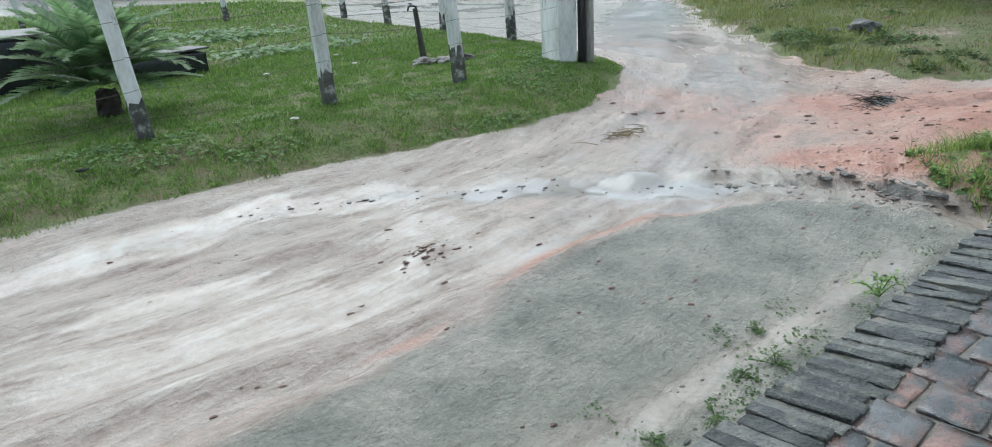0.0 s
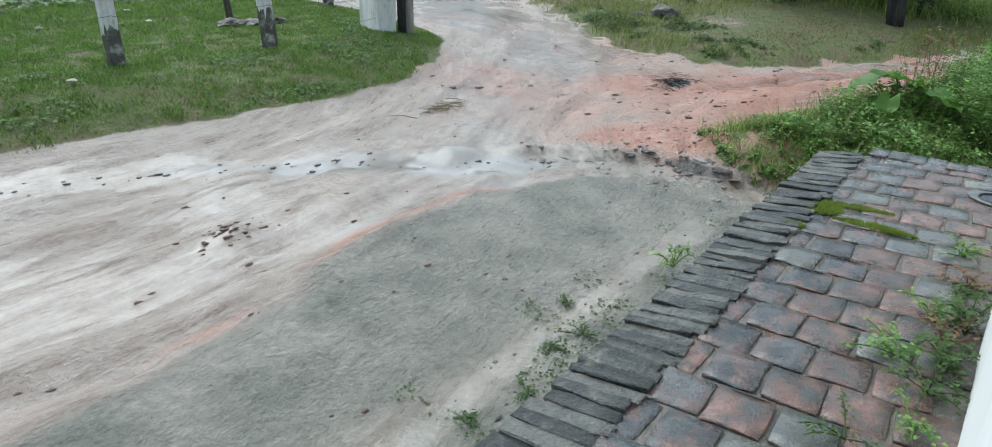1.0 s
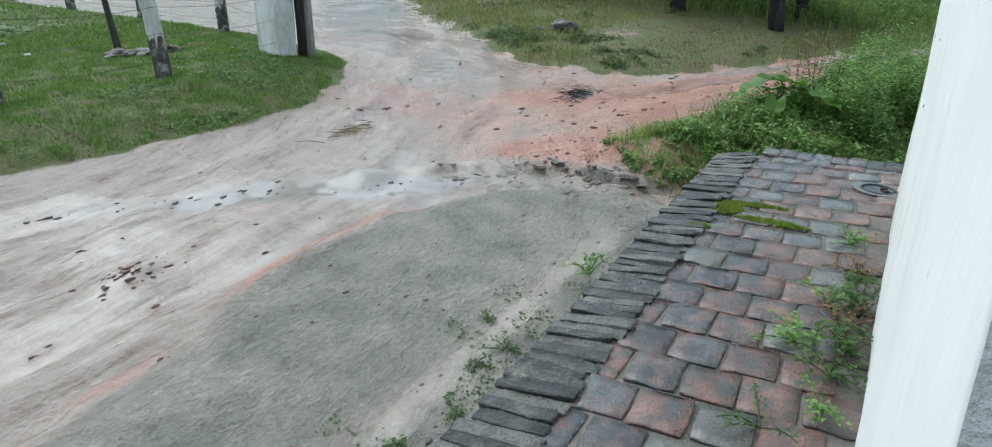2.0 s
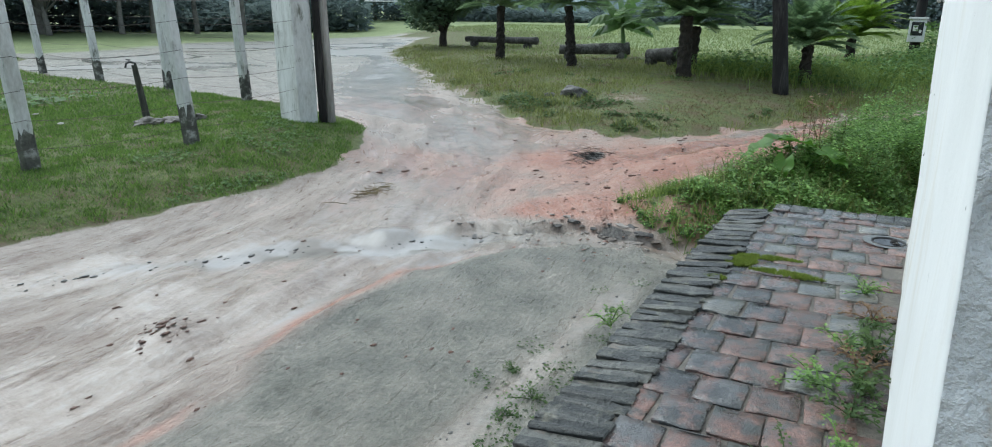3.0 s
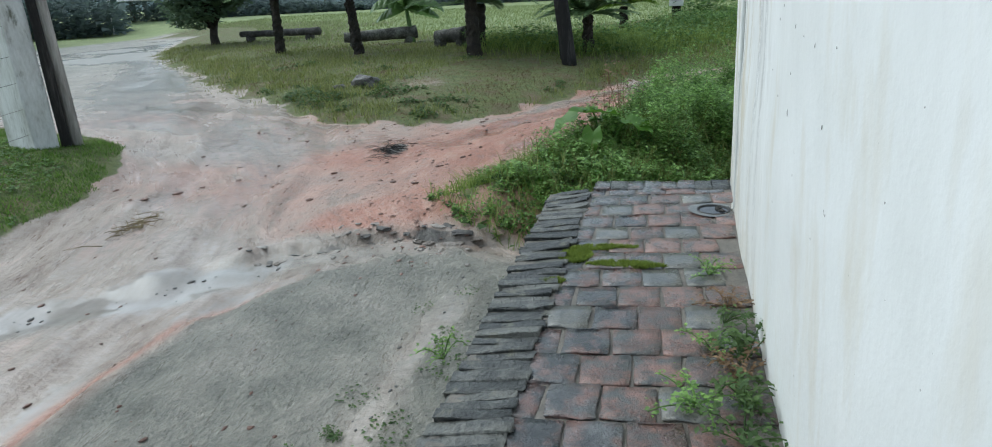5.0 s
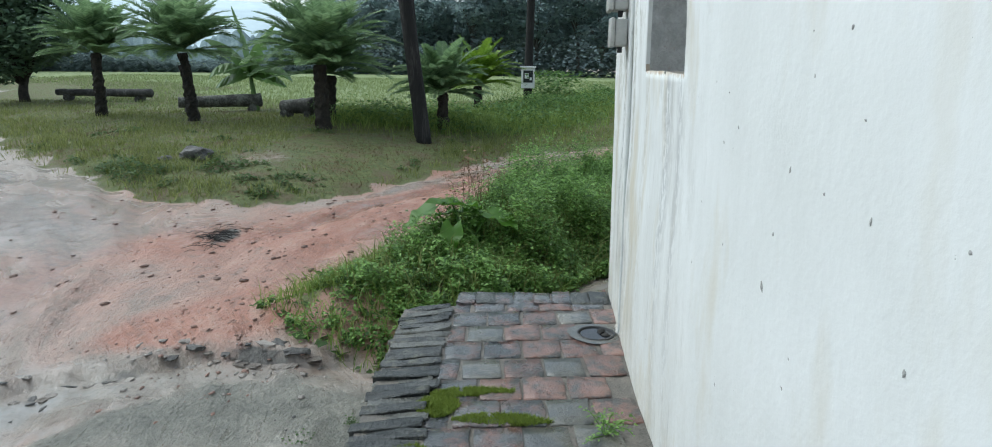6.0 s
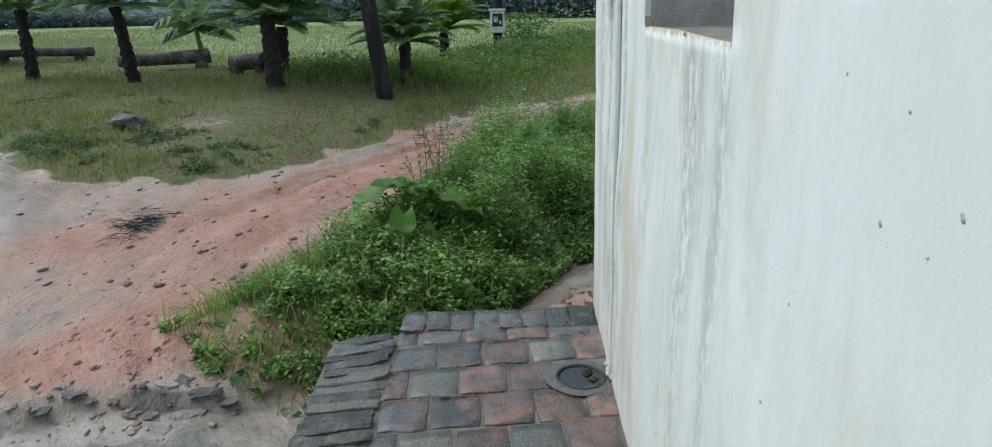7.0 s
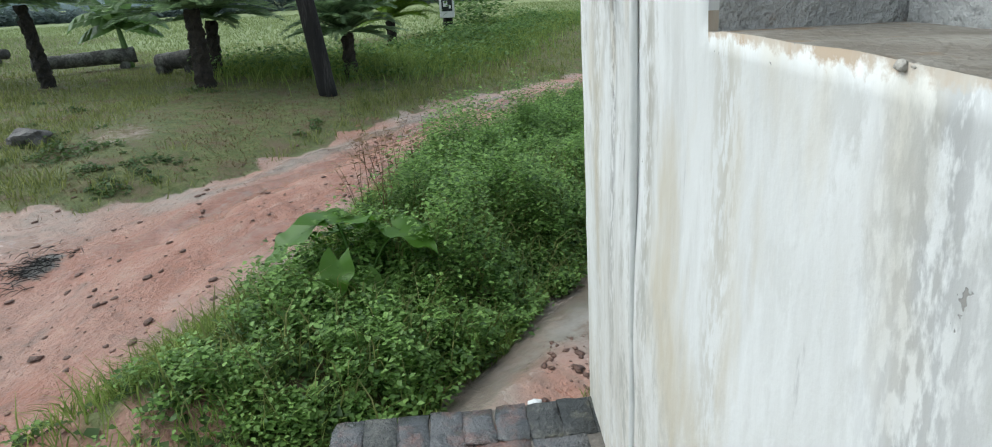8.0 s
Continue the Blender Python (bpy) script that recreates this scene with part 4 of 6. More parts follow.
def leaflets(name, x, y, z, size, material, seed, parent=None, lift=0.5):
    """Small pointed leaves, each two faces folded along its rib."""
    r = np.random.default_rng(seed)
    n = len(x)
    a = r.random(n) * 2 * np.pi
    s = size * (0.5 + r.random(n))
    up = lift * (r.random(n) * 1.6 - 0.5)
    d = np.stack([np.cos(a), np.sin(a), up], 1)
    d /= np.linalg.norm(d, axis=1)[:, None]
    side = np.stack([-np.sin(a), np.cos(a), (r.random(n) - 0.5) * 0.8], 1) * (s * 0.34)[:, None]
    p = np.stack([x, y, z], 1)
    mid = p + d * (s * 0.5)[:, None] - np.array([0, 0, 1]) * (s * 0.06)[:, None]
    tip = p + d * s[:, None] - np.array([0, 0, 1]) * (s * 0.18)[:, None]
    lift_side = np.array([0, 0, 1]) * (s * 0.10)[:, None]
    co = np.stack([p, mid + side + lift_side, tip, mid - side + lift_side], 1)
    k = np.arange(n)[:, None] * 4
    return soup(name, co, np.concatenate([k + [0, 1, 2], k + [0, 2, 3]], 0), material, parent)


# ---- fence, gate pillar and what stands on the lawn ----
# outline of a post: bevelled corners, four points along each side
RIM = [(math.cos(q) * a - math.sin(q) * b, math.sin(q) * a + math.cos(q) * b) for q in (0, math.pi / 2, math.pi, 1.5 * math.pi) for a, b in ((-0.8, -1), (-0.3, -1), (0.3, -1), (0.8, -1))]


def fence_post(x, y, height, lean_x, lean_y, seed, width=0.16):
    """A whitewashed concrete post with a black wet foot, bevelled and chipped."""
    r = random.Random(seed)
    z = gz(x, y)
    thing = empty("fence_post", x, y, z, r.uniform(-10, 10))
    foot = 0.34 + 0.1 * r.random()
    for lo, hi, mat_, nm in ((foot, height, CONCRETE, "shaft"), (-0.12, foot, DARK_BASE, "foot")):
        bm = bmesh.new()
        steps = 9 if nm == "shaft" else 4
        loops = []
        for i in range(steps + 1):
            zz = lo + (hi - lo) * i / steps
            ragged = (nm == "shaft" and i == 0) or (nm == "foot" and i == steps)
            w = width * (0.5 - 0.06 * zz / height) * (1.0 if nm == "shaft" else 1.03)
            cx, cy = lean_x * zz, lean_y * zz
            loops.append([bm.verts.new((cx + a * w, cy + b * w, zz)) for a, b in RIM])
            for q, v in enumerate(loops[-1]):
                v.co.z += 0.22 * noise.noise(Vector((q * 0.83, seed * 3.3, 0))) if ragged else 0.0
                v.co.x += 0.006 * noise.noise(v.co * 7 + Vector((seed, 0, 0)))
                v.co.y += 0.006 * noise.noise(v.co * 7 + Vector((0, seed, 0)))
        for a, b in zip(loops, loops[1:]):
            for k in range(len(RIM)):
                bm.faces.new((a[k], a[(k + 1) % len(RIM)], b[(k + 1) % len(RIM)], b[k]))
        bm.faces.new(loops[0][::-1])
        bm.faces.new(loops[-1])
        part(nm, bm, mat_, thing, "" if nm == "shaft" else "blackened wet foot of the post")
    return tagged(thing, "leaning whitewashed concrete fence post with a black foot", "post", "fence posts along the lawn")


FRONT = [(-2.1, 7.3, 0.02, 0.01), (0.05, 7.2, -0.03, 0.01), (2.12, 7.12, -0.075, 0.02), (4.14, 7.18, -0.035, 0.0), (5.98, 7.1, -0.075, 0.01)]
BACK = [(9.22, 9.64, -0.05, 0.01), (9.70, 12.3, -0.02, 0.0), (9.97, 14.9, -0.06, 0.0), (10.6, 18.1, -0.05, 0.0), (8.2, 20.5, -0.03, 0.0), (4.7, 19.3, -0.06, 0.0), (4.3, 22.9, -0.08, 0.0), (3.7, 23.4, -0.10, 0.0), (2.2, 23.2, -0.10, 0.0), (0.8, 23.4, -0.06, 0.0)]
for k, (x, y, lx, ly) in enumerate(FRONT + BACK):
    fence_post(x, y, 2.55, lx, ly, k + 1, 0.14)


def barbed_wire(stops, up, seed):
    """One strand, sagging from post to post, with its barbs."""
    r = random.Random(seed)
    bm = bmesh.new()
    for (ax, ay, alx), (bx, by, blx) in zip(stops, stops[1:]):
        a = Vector((ax + alx * up, ay - 0.10, gz(ax, ay) + up))
        b = Vector((bx + blx * up, by - 0.10, gz(bx, by) + up + r.uniform(-0.02, 0.02)))
        rings = []
        for i in range(9):
            p = a.lerp(b, i / 8)
            p.z -= 0.05 * (1 - (2 * i / 8 - 1) ** 2)
            rings.append((p, 0.0024))
        tube(bm, rings, 4)
        n = int((b - a).length / 0.18)
        for i in range(1, n):
            p = a.lerp(b, i / n)
            p.z -= 0.05 * (1 - (2 * i / n - 1) ** 2)
            d = Vector((r.uniform(-0.3, 0.3), r.uniform(-1, 1), r.uniform(-1, 1))).normalized() * 0.014
            tube(bm, [(p - d, 0.0016), (p + d, 0.0016)], 3)
    return tagged(part("barbed_wire", bm, WIRE), "thin rusty barbed wire strung between the posts", "wire", "fence wires")


RUN = [(x, y, lx) for x, y, lx, ly in FRONT] + [(8.05, 7.22, 0.0)]
RUN_BACK = [(8.2, 7.75, 0.0)] + [(x, y, lx) for x, y, lx, ly in BACK[:4]]
for k, up in enumerate((0.22, 0.50, 0.80, 1.10, 1.42, 1.74, 2.06, 2.36)):
    barbed_wire(RUN, up, k)
    barbed_wire(RUN_BACK, up, 30 + k)


def gate_pillar():
    """A broad slab pillar of whitewashed concrete."""
    thing = empty("gate_pillar", 8.06, 7.33, gz(8.06, 7.33), 66)
    bm = bmesh.new()
    box(bm, (-0.36, -0.14, -0.15), (0.36, 0.14, 2.9), 0.02)
    bmesh.ops.subdivide_edges(bm, edges=[e for e in bm.edges if e.calc_length() > 1], cuts=12)
    for v in bm.verts:
        v.co += Vector((noise.noise(v.co * 3), noise.noise(v.co * 3 + Vector((5, 0, 0))), 0)) * 0.012
        v.co.x += 0.035 * v.co.z
    part("slab", bm, CONCRETE, thing)
    return tagged(thing, "broad whitewashed concrete gate pillar with peeling stains", "pillar")


gate_pillar()


def gate_post(x, y, r, h, material, label, lean=(0.0, 0.0), seed=1):
    bm = bmesh.new()
    z = gz(x, y)
    rings = [((x + lean[0] * t * h + 0.01 * noise.noise(Vector((t * 3, seed, 0))), y + lean[1] * t * h, z - 0.1 + (h + 0.1) * t), r * (1.08 - 0.16 * t + 0.06 * noise.noise(Vector((t * 5, seed * 2, 1))))) for t in (i / 12 for i in range(13))]
    tube(bm, rings, 12)
    return tagged(part("gate_post", bm, material, smooth=True), label, "post")


gate_post(8.13, 6.93, 0.055, 2.9, TIMBER, "black rotten timber gate post beside the pillar", (-0.02, 0.0), 2)
gate_post(8.26, 6.90, 0.068, 2.9, TIMBER_GREY, "weathered grey timber gate post beside the pillar", (-0.03, 0.0), 3)


def stake():
    bm = bmesh.new()
    x, y = 6.92, 9.18
    z = gz(x, y)
    tube(bm, [((x + 0.012 * i * -1, y, z - 0.1 + i * 0.1), 0.055 - 0.002 * i) for i in range(10)], 9)
    return tagged(part("stake", bm, STAKE_WOOD, smooth=False), "short blackened wooden stake standing in the lawn", "stake")


stake()


def tap():
    """A small garden tap on the stake's head: bent pipe, spout and cross handle."""
    x, y = 6.81, 9.18
    thing = empty("garden_tap", x, y, gz(6.92, 9.18) + 0.79)
    bm = bmesh.new()
    tube(bm, [((0.03, 0, -0.05), 0.016), ((0.02, 0, 0.03), 0.016), ((-0.05, -0.01, 0.055), 0.015), ((-0.13, -0.02, 0.04), 0.014), ((-0.15, -0.02, -0.02), 0.014)], 8)
    part("spout", bm, PIPE, thing, smooth=True)
    bm = bmesh.new()
    tube(bm, [((-0.09, -0.06, 0.085), 0.009), ((-0.09, 0.03, 0.085), 0.009)], 6)
    tube(bm, [((-0.09, -0.015, 0.05), 0.008), ((-0.09, -0.015, 0.085), 0.008)], 6)
    part("handle", bm, PIPE, thing)
    return tagged(thing, "small dark garden tap on the wooden stake", "tap")


tap()
for k, (x, y, w) in enumerate(((6.62, 8.78, 0.20), (7.05, 8.70, 0.24), (7.35, 8.62, 0.14))):
    bm = bmesh.new()
    lump(bm, (x, y, gz(x, y) + 0.02), (w, w * 0.7, 0.07), k + 21, 3, 0.6)
    tagged(part("earth_heap", bm, MORTAR), "low heap of brown earth on the lawn", "earth", "earth heaps by the stake")


def frond_arrays(r, length, rise, droop, heading, pairs=54, leaf=0.24, width=0.012):
    """A feather leaf: a curved rib with paired narrow leaflets."""
    t = np.linspace(0, 1, 15)
    ang = rise - droop * t ** 1.4
    step = length / 14
    rad = np.concatenate([[0], np.cumsum(np.cos(ang[:-1]) * step)])
    hgt = np.concatenate([[0], np.cumsum(np.sin(ang[:-1]) * step)])
    ch, sh = math.cos(heading), math.sin(heading)
    rib = np.stack([rad * ch, rad * sh, hgt], 1)
    side = np.array([-sh, ch, 0.0])
    co, f = [], []
    for a, b, ta in zip(rib[:-1], rib[1:], t):
        w = 0.014 * (1.1 - ta)
        n = len(co)
        co += [a - side * w, a + side * w, b + side * w, b - side * w]
        f += [(n, n + 1, n + 2), (n, n + 2, n + 3)]
    for q in range(pairs):
        u = 0.12 + 0.86 * q / pairs
        p = np.array([np.interp(u, t, rib[:, k]) for k in range(3)])
        g = np.array([np.interp(min(u + 0.05, 1), t, rib[:, k]) for k in range(3)]) - p
        g /= np.linalg.norm(g) + 1e-9
        up = np.cross(g, side)
        up = up if up[2] > 0 else -up
        L = leaf * (math.sin(math.pi * min(0.12 + u * 0.86, 1)) ** 0.6) * r.uniform(0.85, 1.1)
        for sgn in (-1, 1):
            d = side * sgn * 0.80 + g * 0.55 + up * r.uniform(0.10, 0.38)
            d /= np.linalg.norm(d)
            n = len(co)
            co += [p - g * width * 1.2, p + g * width * 1.2, p + d * L * 0.6 + g * width * 0.8, p + d * L - np.array([0, 0, 0.12 * L])]
            f += [(n, n + 1, n + 2), (n, n + 2, n + 3)]
    return co, f


def cycad(x, y, trunk_h, radius, spread, count, seed, leaf_mat_=None, lean=(0, 0), label="", base_r=0.125):
    """A feather-leaved cycad: scaly trunk, a ring of arching fronds and some old drooping ones."""
    r = random.Random(seed)
    thing = empty("cycad_palm", x, y, gz(x, y), r.uniform(0, 360))
    bm = bmesh.new()
    rings = []
    for i in range(int(trunk_h / 0.07) + 3):
        z = -0.12 + i * 0.07
        k = z / max(trunk_h, 0.1)
        rings.append(((lean[0] * z, lean[1] * z, z), base_r * (1.12 - 0.28 * k + (0.03 if i % 2 else -0.02) + 0.12 * noise.noise(Vector((z * 4, seed, 0))))))
    tube(bm, rings, 13)
    for v in bm.verts:
        v.co += Vector((noise.noise(v.co * 17), noise.noise(v.co * 17 + Vector((3, 0, 0))), 0.8 * noise.noise(v.co * 15 + Vector((0, 5, 0))))) * 0.06
    part("trunk", bm, BARK, thing)
    co, f = [], []
    count = int(count * 1.45)
    for i in range(count):
        k = (i + 0.5) / count
        old = k > 0.86
        rise = radians(r.uniform(2, 16)) if old else radians(80 - 50 * k ** 0.8 + r.uniform(-7, 7))
        droop = radians(r.uniform(18, 40)) if old else radians(46 + 36 * k) * r.uniform(0.8, 1.2)
        c, g = frond_arrays(r, 0.95 * spread * r.uniform(0.85, 1.1), rise, droop, i * 2.39996 + r.uniform(-0.2, 0.2), leaf=radius)
        n = len(co)
        top = np.array([lean[0] * trunk_h, lean[1] * trunk_h, trunk_h])
        co += [p + top for p in c]
        f += [tuple(q + n for q in t) for t in g]
    soup("crown", np.array(co), np.array(f), leaf_mat_ or FROND, thing, "arching feathery green fronds")
    return tagged(thing, label, "palm", "cycads on the green")


cycad(19.9, 10.25, 1.55, 0.30, 1.75, 46, 1, None, (-0.05, 0.02), "tall cycad with a dark scaly trunk on the green")
cycad(18.6, 7.35, 1.60, 0.30, 1.80, 48, 2, None, (-0.09, 0.05), "tall cycad beside the log bench")
cycad(17.2, 3.95, 1.35, 0.32, 1.95, 54, 3, None, (0.02, 0.02), "broad cycad with long arching fronds", 0.15)
cycad(18.7, 4.15, 1.10, 0.28, 1.55, 38, 4, None, (-0.04, -0.05), "smaller cycad behind the broad one")
cycad(18.3, 1.42, 0.85, 0.28, 1.40, 42, 5, None, (0.0, -0.02), "low cycad behind the leaning pole")
cycad(23.4, 0.75, 0.75, 0.30, 1.60, 40, 6, FROND_NEW, (0.0, -0.03), "low cycad with fresh yellow-green fronds")
cycad(2.25, 8.9, 0.35, 0.22, 1.25, 34, 8, None, (0.0, 0.0), "small cycad on the lawn behind the fence")


def log_bench(ax, ay, bx, by, r, seed, label):
    """A log seat on two short log feet."""
    rn = random.Random(seed)
    za, zb = gz(ax, ay), gz(bx, by)
    z = (za + zb) / 2
    L = math.hypot(bx - ax, by - ay)
    thing = empty("log_bench", ax, ay, z, math.degrees(math.atan2(by - ay, bx - ax)))
    bm = bmesh.new()
    tube(bm, [((L * i / 14, 0.02 * noise.noise(Vector((i, seed, 0))), 0.26 + 0.02 * noise.noise(Vector((i * 0.6, seed, 4))) + 0.05 * i / 14), r * (0.82 + 0.25 * i / 14 + 0.06 * noise.noise(Vector((i * 0.9, seed, 2))))) for i in range(15)], 14)
    part("seat", bm, LOG, thing, smooth=True)
    for q in (0.12, 0.88):
        bm = bmesh.new()
        tube(bm, [((L * q, -0.16, 0.10), 0.10), ((L * q, 0.0, 0.11), 0.11), ((L * q, 0.16, 0.10), 0.10)], 10)
        lump(bm, (L * q, 0, 0.06), (0.13, 0.16, 0.10), seed + q, 2, 0.2)
        part("foot", bm, LOG, thing)
    return tagged(thing, label, "bench", "log benches on the green")


log_bench(25.9, 15.0, 25.2, 11.5, 0.13, 1, "long low log bench grey with lichen")
log_bench(20.5, 8.55, 21.4, 6.65, 0.17, 2, "thick log bench with a sawn end and pale lichen")
log_bench(19.5, 5.5, 19.2, 4.65, 0.19, 3, "short thick log bench beside the cycad")


def pole(x, y, r, h, lean, material, label, seed):
    bm = bmesh.new()
    z = gz(x, y)
    tube(bm, [((x + lean[0] * h * t + 0.02 * noise.noise(Vector((t * 4, seed, 0))), y + lean[1] * h * t, z - 0.15 + (h + 0.15) * t), r * (1.1 - 0.3 * t + 0.05 * noise.noise(Vector((t * 9, seed, 3))))) for t in (i / 20 for i in range(21))], 14)
    return tagged(part("timber_pole", bm, material, smooth=True), label, "pole")


pole(16.4, 1.66, 0.145, 6.5, (0.012, 0.13), TIMBER, "thick dark leaning timber pole beside the trail", 1)
pole(16.85, 1.78, 0.12, 6.5, (0.0, 0.085), TIMBER, "second dark timber pole standing against the leaning one", 2)


def meter_pole():
    x, y = 27.6, -0.95
    z = gz(x, y)
    thing = empty("meter_pole", x, y, z, 178)
    bm = bmesh.new()
    tube(bm, [((0.01 * i * 0.2, 0.006 * i, -0.2 + 0.5 * i), 0.16 - 0.003 * i) for i in range(16)], 12)
    part("shaft", bm, TIMBER, thing, smooth=True)
    bm = bmesh.new()
    box(bm, (0.14, -0.24, 0.50), (0.40, 0.24, 1.20), 0.02)
    cabinet = part("meter_cabinet", bm, WHITE_METAL, thing, "white metal meter cabinet")
    bm = bmesh.new()
    box(bm, (0.13, -0.28, 1.205), (0.46, 0.28, 1.27), 0.015)
    part("hood", bm, WHITE_METAL, cabinet)
    bm = bmesh.new()
    box(bm, (0.403, -0.17, 0.70), (0.412, 0.17, 1.12), 0.003)
    part("glass", bm, BLACK_GLASS, cabinet, "dark meter window")
    bm = bmesh.new()
    box(bm, (0.414, -0.12, 0.84), (0.42, 0.02, 1.02), 0.002)
    box(bm, (0.414, 0.06, 0.78), (0.42, 0.13, 0.88), 0.002)
    part("dial", bm, WHITE_METAL, cabinet, "pale meter dial")
    return tagged(thing, "dark timber pole carrying a white meter cabinet", "pole")


meter_pole()


def goal():
    """A plain football goal of painted pipe, far off in the field."""
    ax, ay, bx, by = 44.0, 35.2, 45.6, 31.5
    thing = empty("football_goal", ax, ay, gz(ax, ay), math.degrees(math.atan2(by - ay, bx - ax)))
    L = math.hypot(bx - ax, by - ay)
    for nm, rings in (("upright", [((0, 0, -0.1), 0.05), ((0, 0, 2.05), 0.05)]), ("upright", [((L, 0, -0.1), 0.05), ((L, 0, 2.05), 0.05)]), ("crossbar", [((-0.05, 0, 2.1), 0.05), ((L + 0.05, 0, 2.1), 0.05)])):
        bm = bmesh.new()
        tube(bm, rings, 10)
        part(nm, bm, WHITE_METAL, thing)
    return tagged(thing, "plain white pipe football goal on the meadow", "goal")


goal()


def banana(x, y, seed):
    """A young banana: leaning false stem and torn paddle leaves."""
    r = random.Random(seed)
    thing = empty("banana_plant", x, y, gz(x, y), 40)
    bm = bmesh.new()
    tube(bm, [((0.03 * i, 0.02 * i, -0.1 + 0.25 * i), 0.10 - 0.012 * i) for i in range(6)], 10)
    part("stem", bm, BANANA_LEAF, thing, smooth=True)
    for a_deg, rise_deg, L, fall in ((95, 86, 1.9, 22), (250, 78, 1.7, 55), (100, 66, 1.6, 70), (88, 40, 1.5, 120), (270, 35, 1.4, 110), (75, 5, 1.3, 60), (285, 8, 1.1, 70), (200, 60, 1.3, 100), (20, 50, 1.2, 100)):
        a, rise, bow = radians(a_deg - 40), radians(rise_deg), radians(fall)
        co, f = [], []
        p, n = np.array([0.12, 0.08, 1.05]), 16
        for q in range(n + 1):
            u = q / n
            ang = rise - u ** 1.3 * bow
            d = np.array([math.cos(a) * math.cos(ang), math.sin(a) * math.cos(ang), math.sin(ang)])
            s = np.array([-math.sin(a), math.cos(a), -0.25])
            w = 0.30 * math.sin(math.pi * min(0.08 + 0.9 * u, 1)) ** 0.7
            tear = 0.3 if q % 2 and r.random() < 0.7 else 1.0
            co += [p - s * w * tear - np.array([0, 0, 0.8 * w]), p, p + s * w * (0.3 if q % 2 and r.random() < 0.7 else 1.0) - np.array([0, 0, 0.8 * w])]
            p = p + d * L / n
        for q in range(n):
            k = q * 3
            f += [(k, k + 1, k + 4, k + 3), (k + 1, k + 2, k + 5, k + 4)]
        soup("leaf", np.array(co), np.array(f), BANANA_LEAF, thing)
    return tagged(thing, "young banana plant with torn drooping leaves", "banana plant")


banana(21.3, 6.75, 4).scale = (0.95, 0.95, 0.95)


def boulder(x, y, size, seed, label, name="boulder"):
    bm = bmesh.new()
    lump(bm, (x, y, gz(x, y) + size[2] * 0.35), size, seed, 3, 0.35)
    return tagged(part(name, bm, STONE), label, "stone")


boulder(13.1, 5.05, (0.17, 0.26, 0.14), 7, "dark wet boulder lying in the rough grass")
boulder(13.0, 5.5, (0.10, 0.14, 0.06), 4, "small dark stone beside the boulder")


def crown_points(r, blobs, count):
    """Places scattered through uneven clumps."""
    w = np.array([b[1][0] * b[1][1] * b[1][2] for b in blobs]) ** (2 / 3)
    pick = r.choice(len(blobs), count, p=w / w.sum())
    v = r.normal(size=(count, 3))
    v /= np.linalg.norm(v, axis=1)[:, None]
    v *= (0.55 + 0.5 * r.random(count) ** 0.5)[:, None]
    return np.array([b[0] for b in blobs])[pick] + v * np.array([b[1] for b in blobs])[pick]


def tree_model(name, height, trunk_h, spread, seed, leaf_count, leaf_size, leaves, bark, trunk_r=0.2, label="", group=""):
    """A tapered trunk with limbs that carry clumps of leaves."""
    r = np.random.default_rng(seed)
    thing = empty(name, 0, 0, 0)
    bm = bmesh.new()
    tube(bm, [((0.25 * math.sin(i * 0.7 + seed) * i / 8, 0.2 * math.cos(i * 0.9 + seed) * i / 8, -0.2 + i / 8 * (trunk_h + 0.3 * (height - trunk_h))), trunk_r * (1.15 - 0.8 * i / 8)) for i in range(9)], 9)
    blobs = []
    n = 13
    for i in range(n):
        a, k = i * 2.4 + r.random(), (i + 0.5) / n
        rad = spread * (0.25 + 0.75 * math.sin(math.pi * (0.2 + 0.7 * k))) * (0.5 + 0.5 * r.random())
        c = np.array([math.cos(a) * rad, math.sin(a) * rad, trunk_h + (height - trunk_h) * (0.05 + 0.85 * k)])
        s = (height - trunk_h) * (0.16 + 0.10 * r.random())
        blobs.append((c, np.array([s * 1.25, s * 1.25, s * 0.85])))
        start = np.array([0, 0, trunk_h * (0.55 + 0.45 * k)])
        tube(bm, [(start, trunk_r * 0.4), ((start + c) / 2 + np.array([0, 0, -0.1]), trunk_r * 0.26), (c, trunk_r * 0.08)], 6)
    part("trunk", bm, bark, thing, smooth=True)
    p = crown_points(r, blobs, leaf_count)
    leaflets("crown", p[:, 0], p[:, 1], p[:, 2], leaf_size, leaves, seed + 1, thing, 0.9)
    return tagged(thing, label, "tree", group)


bush = tree_model("round_tree", 4.6, 0.9, 1.35, 5, 9000, 0.22, ROUND_LEAF, BARK, 0.16, "dense dark rounded tree at the edge of the green")
bush.matrix_world = pose(25.6, 15.9, gz(25.6, 15.9), 0, 0, 30)

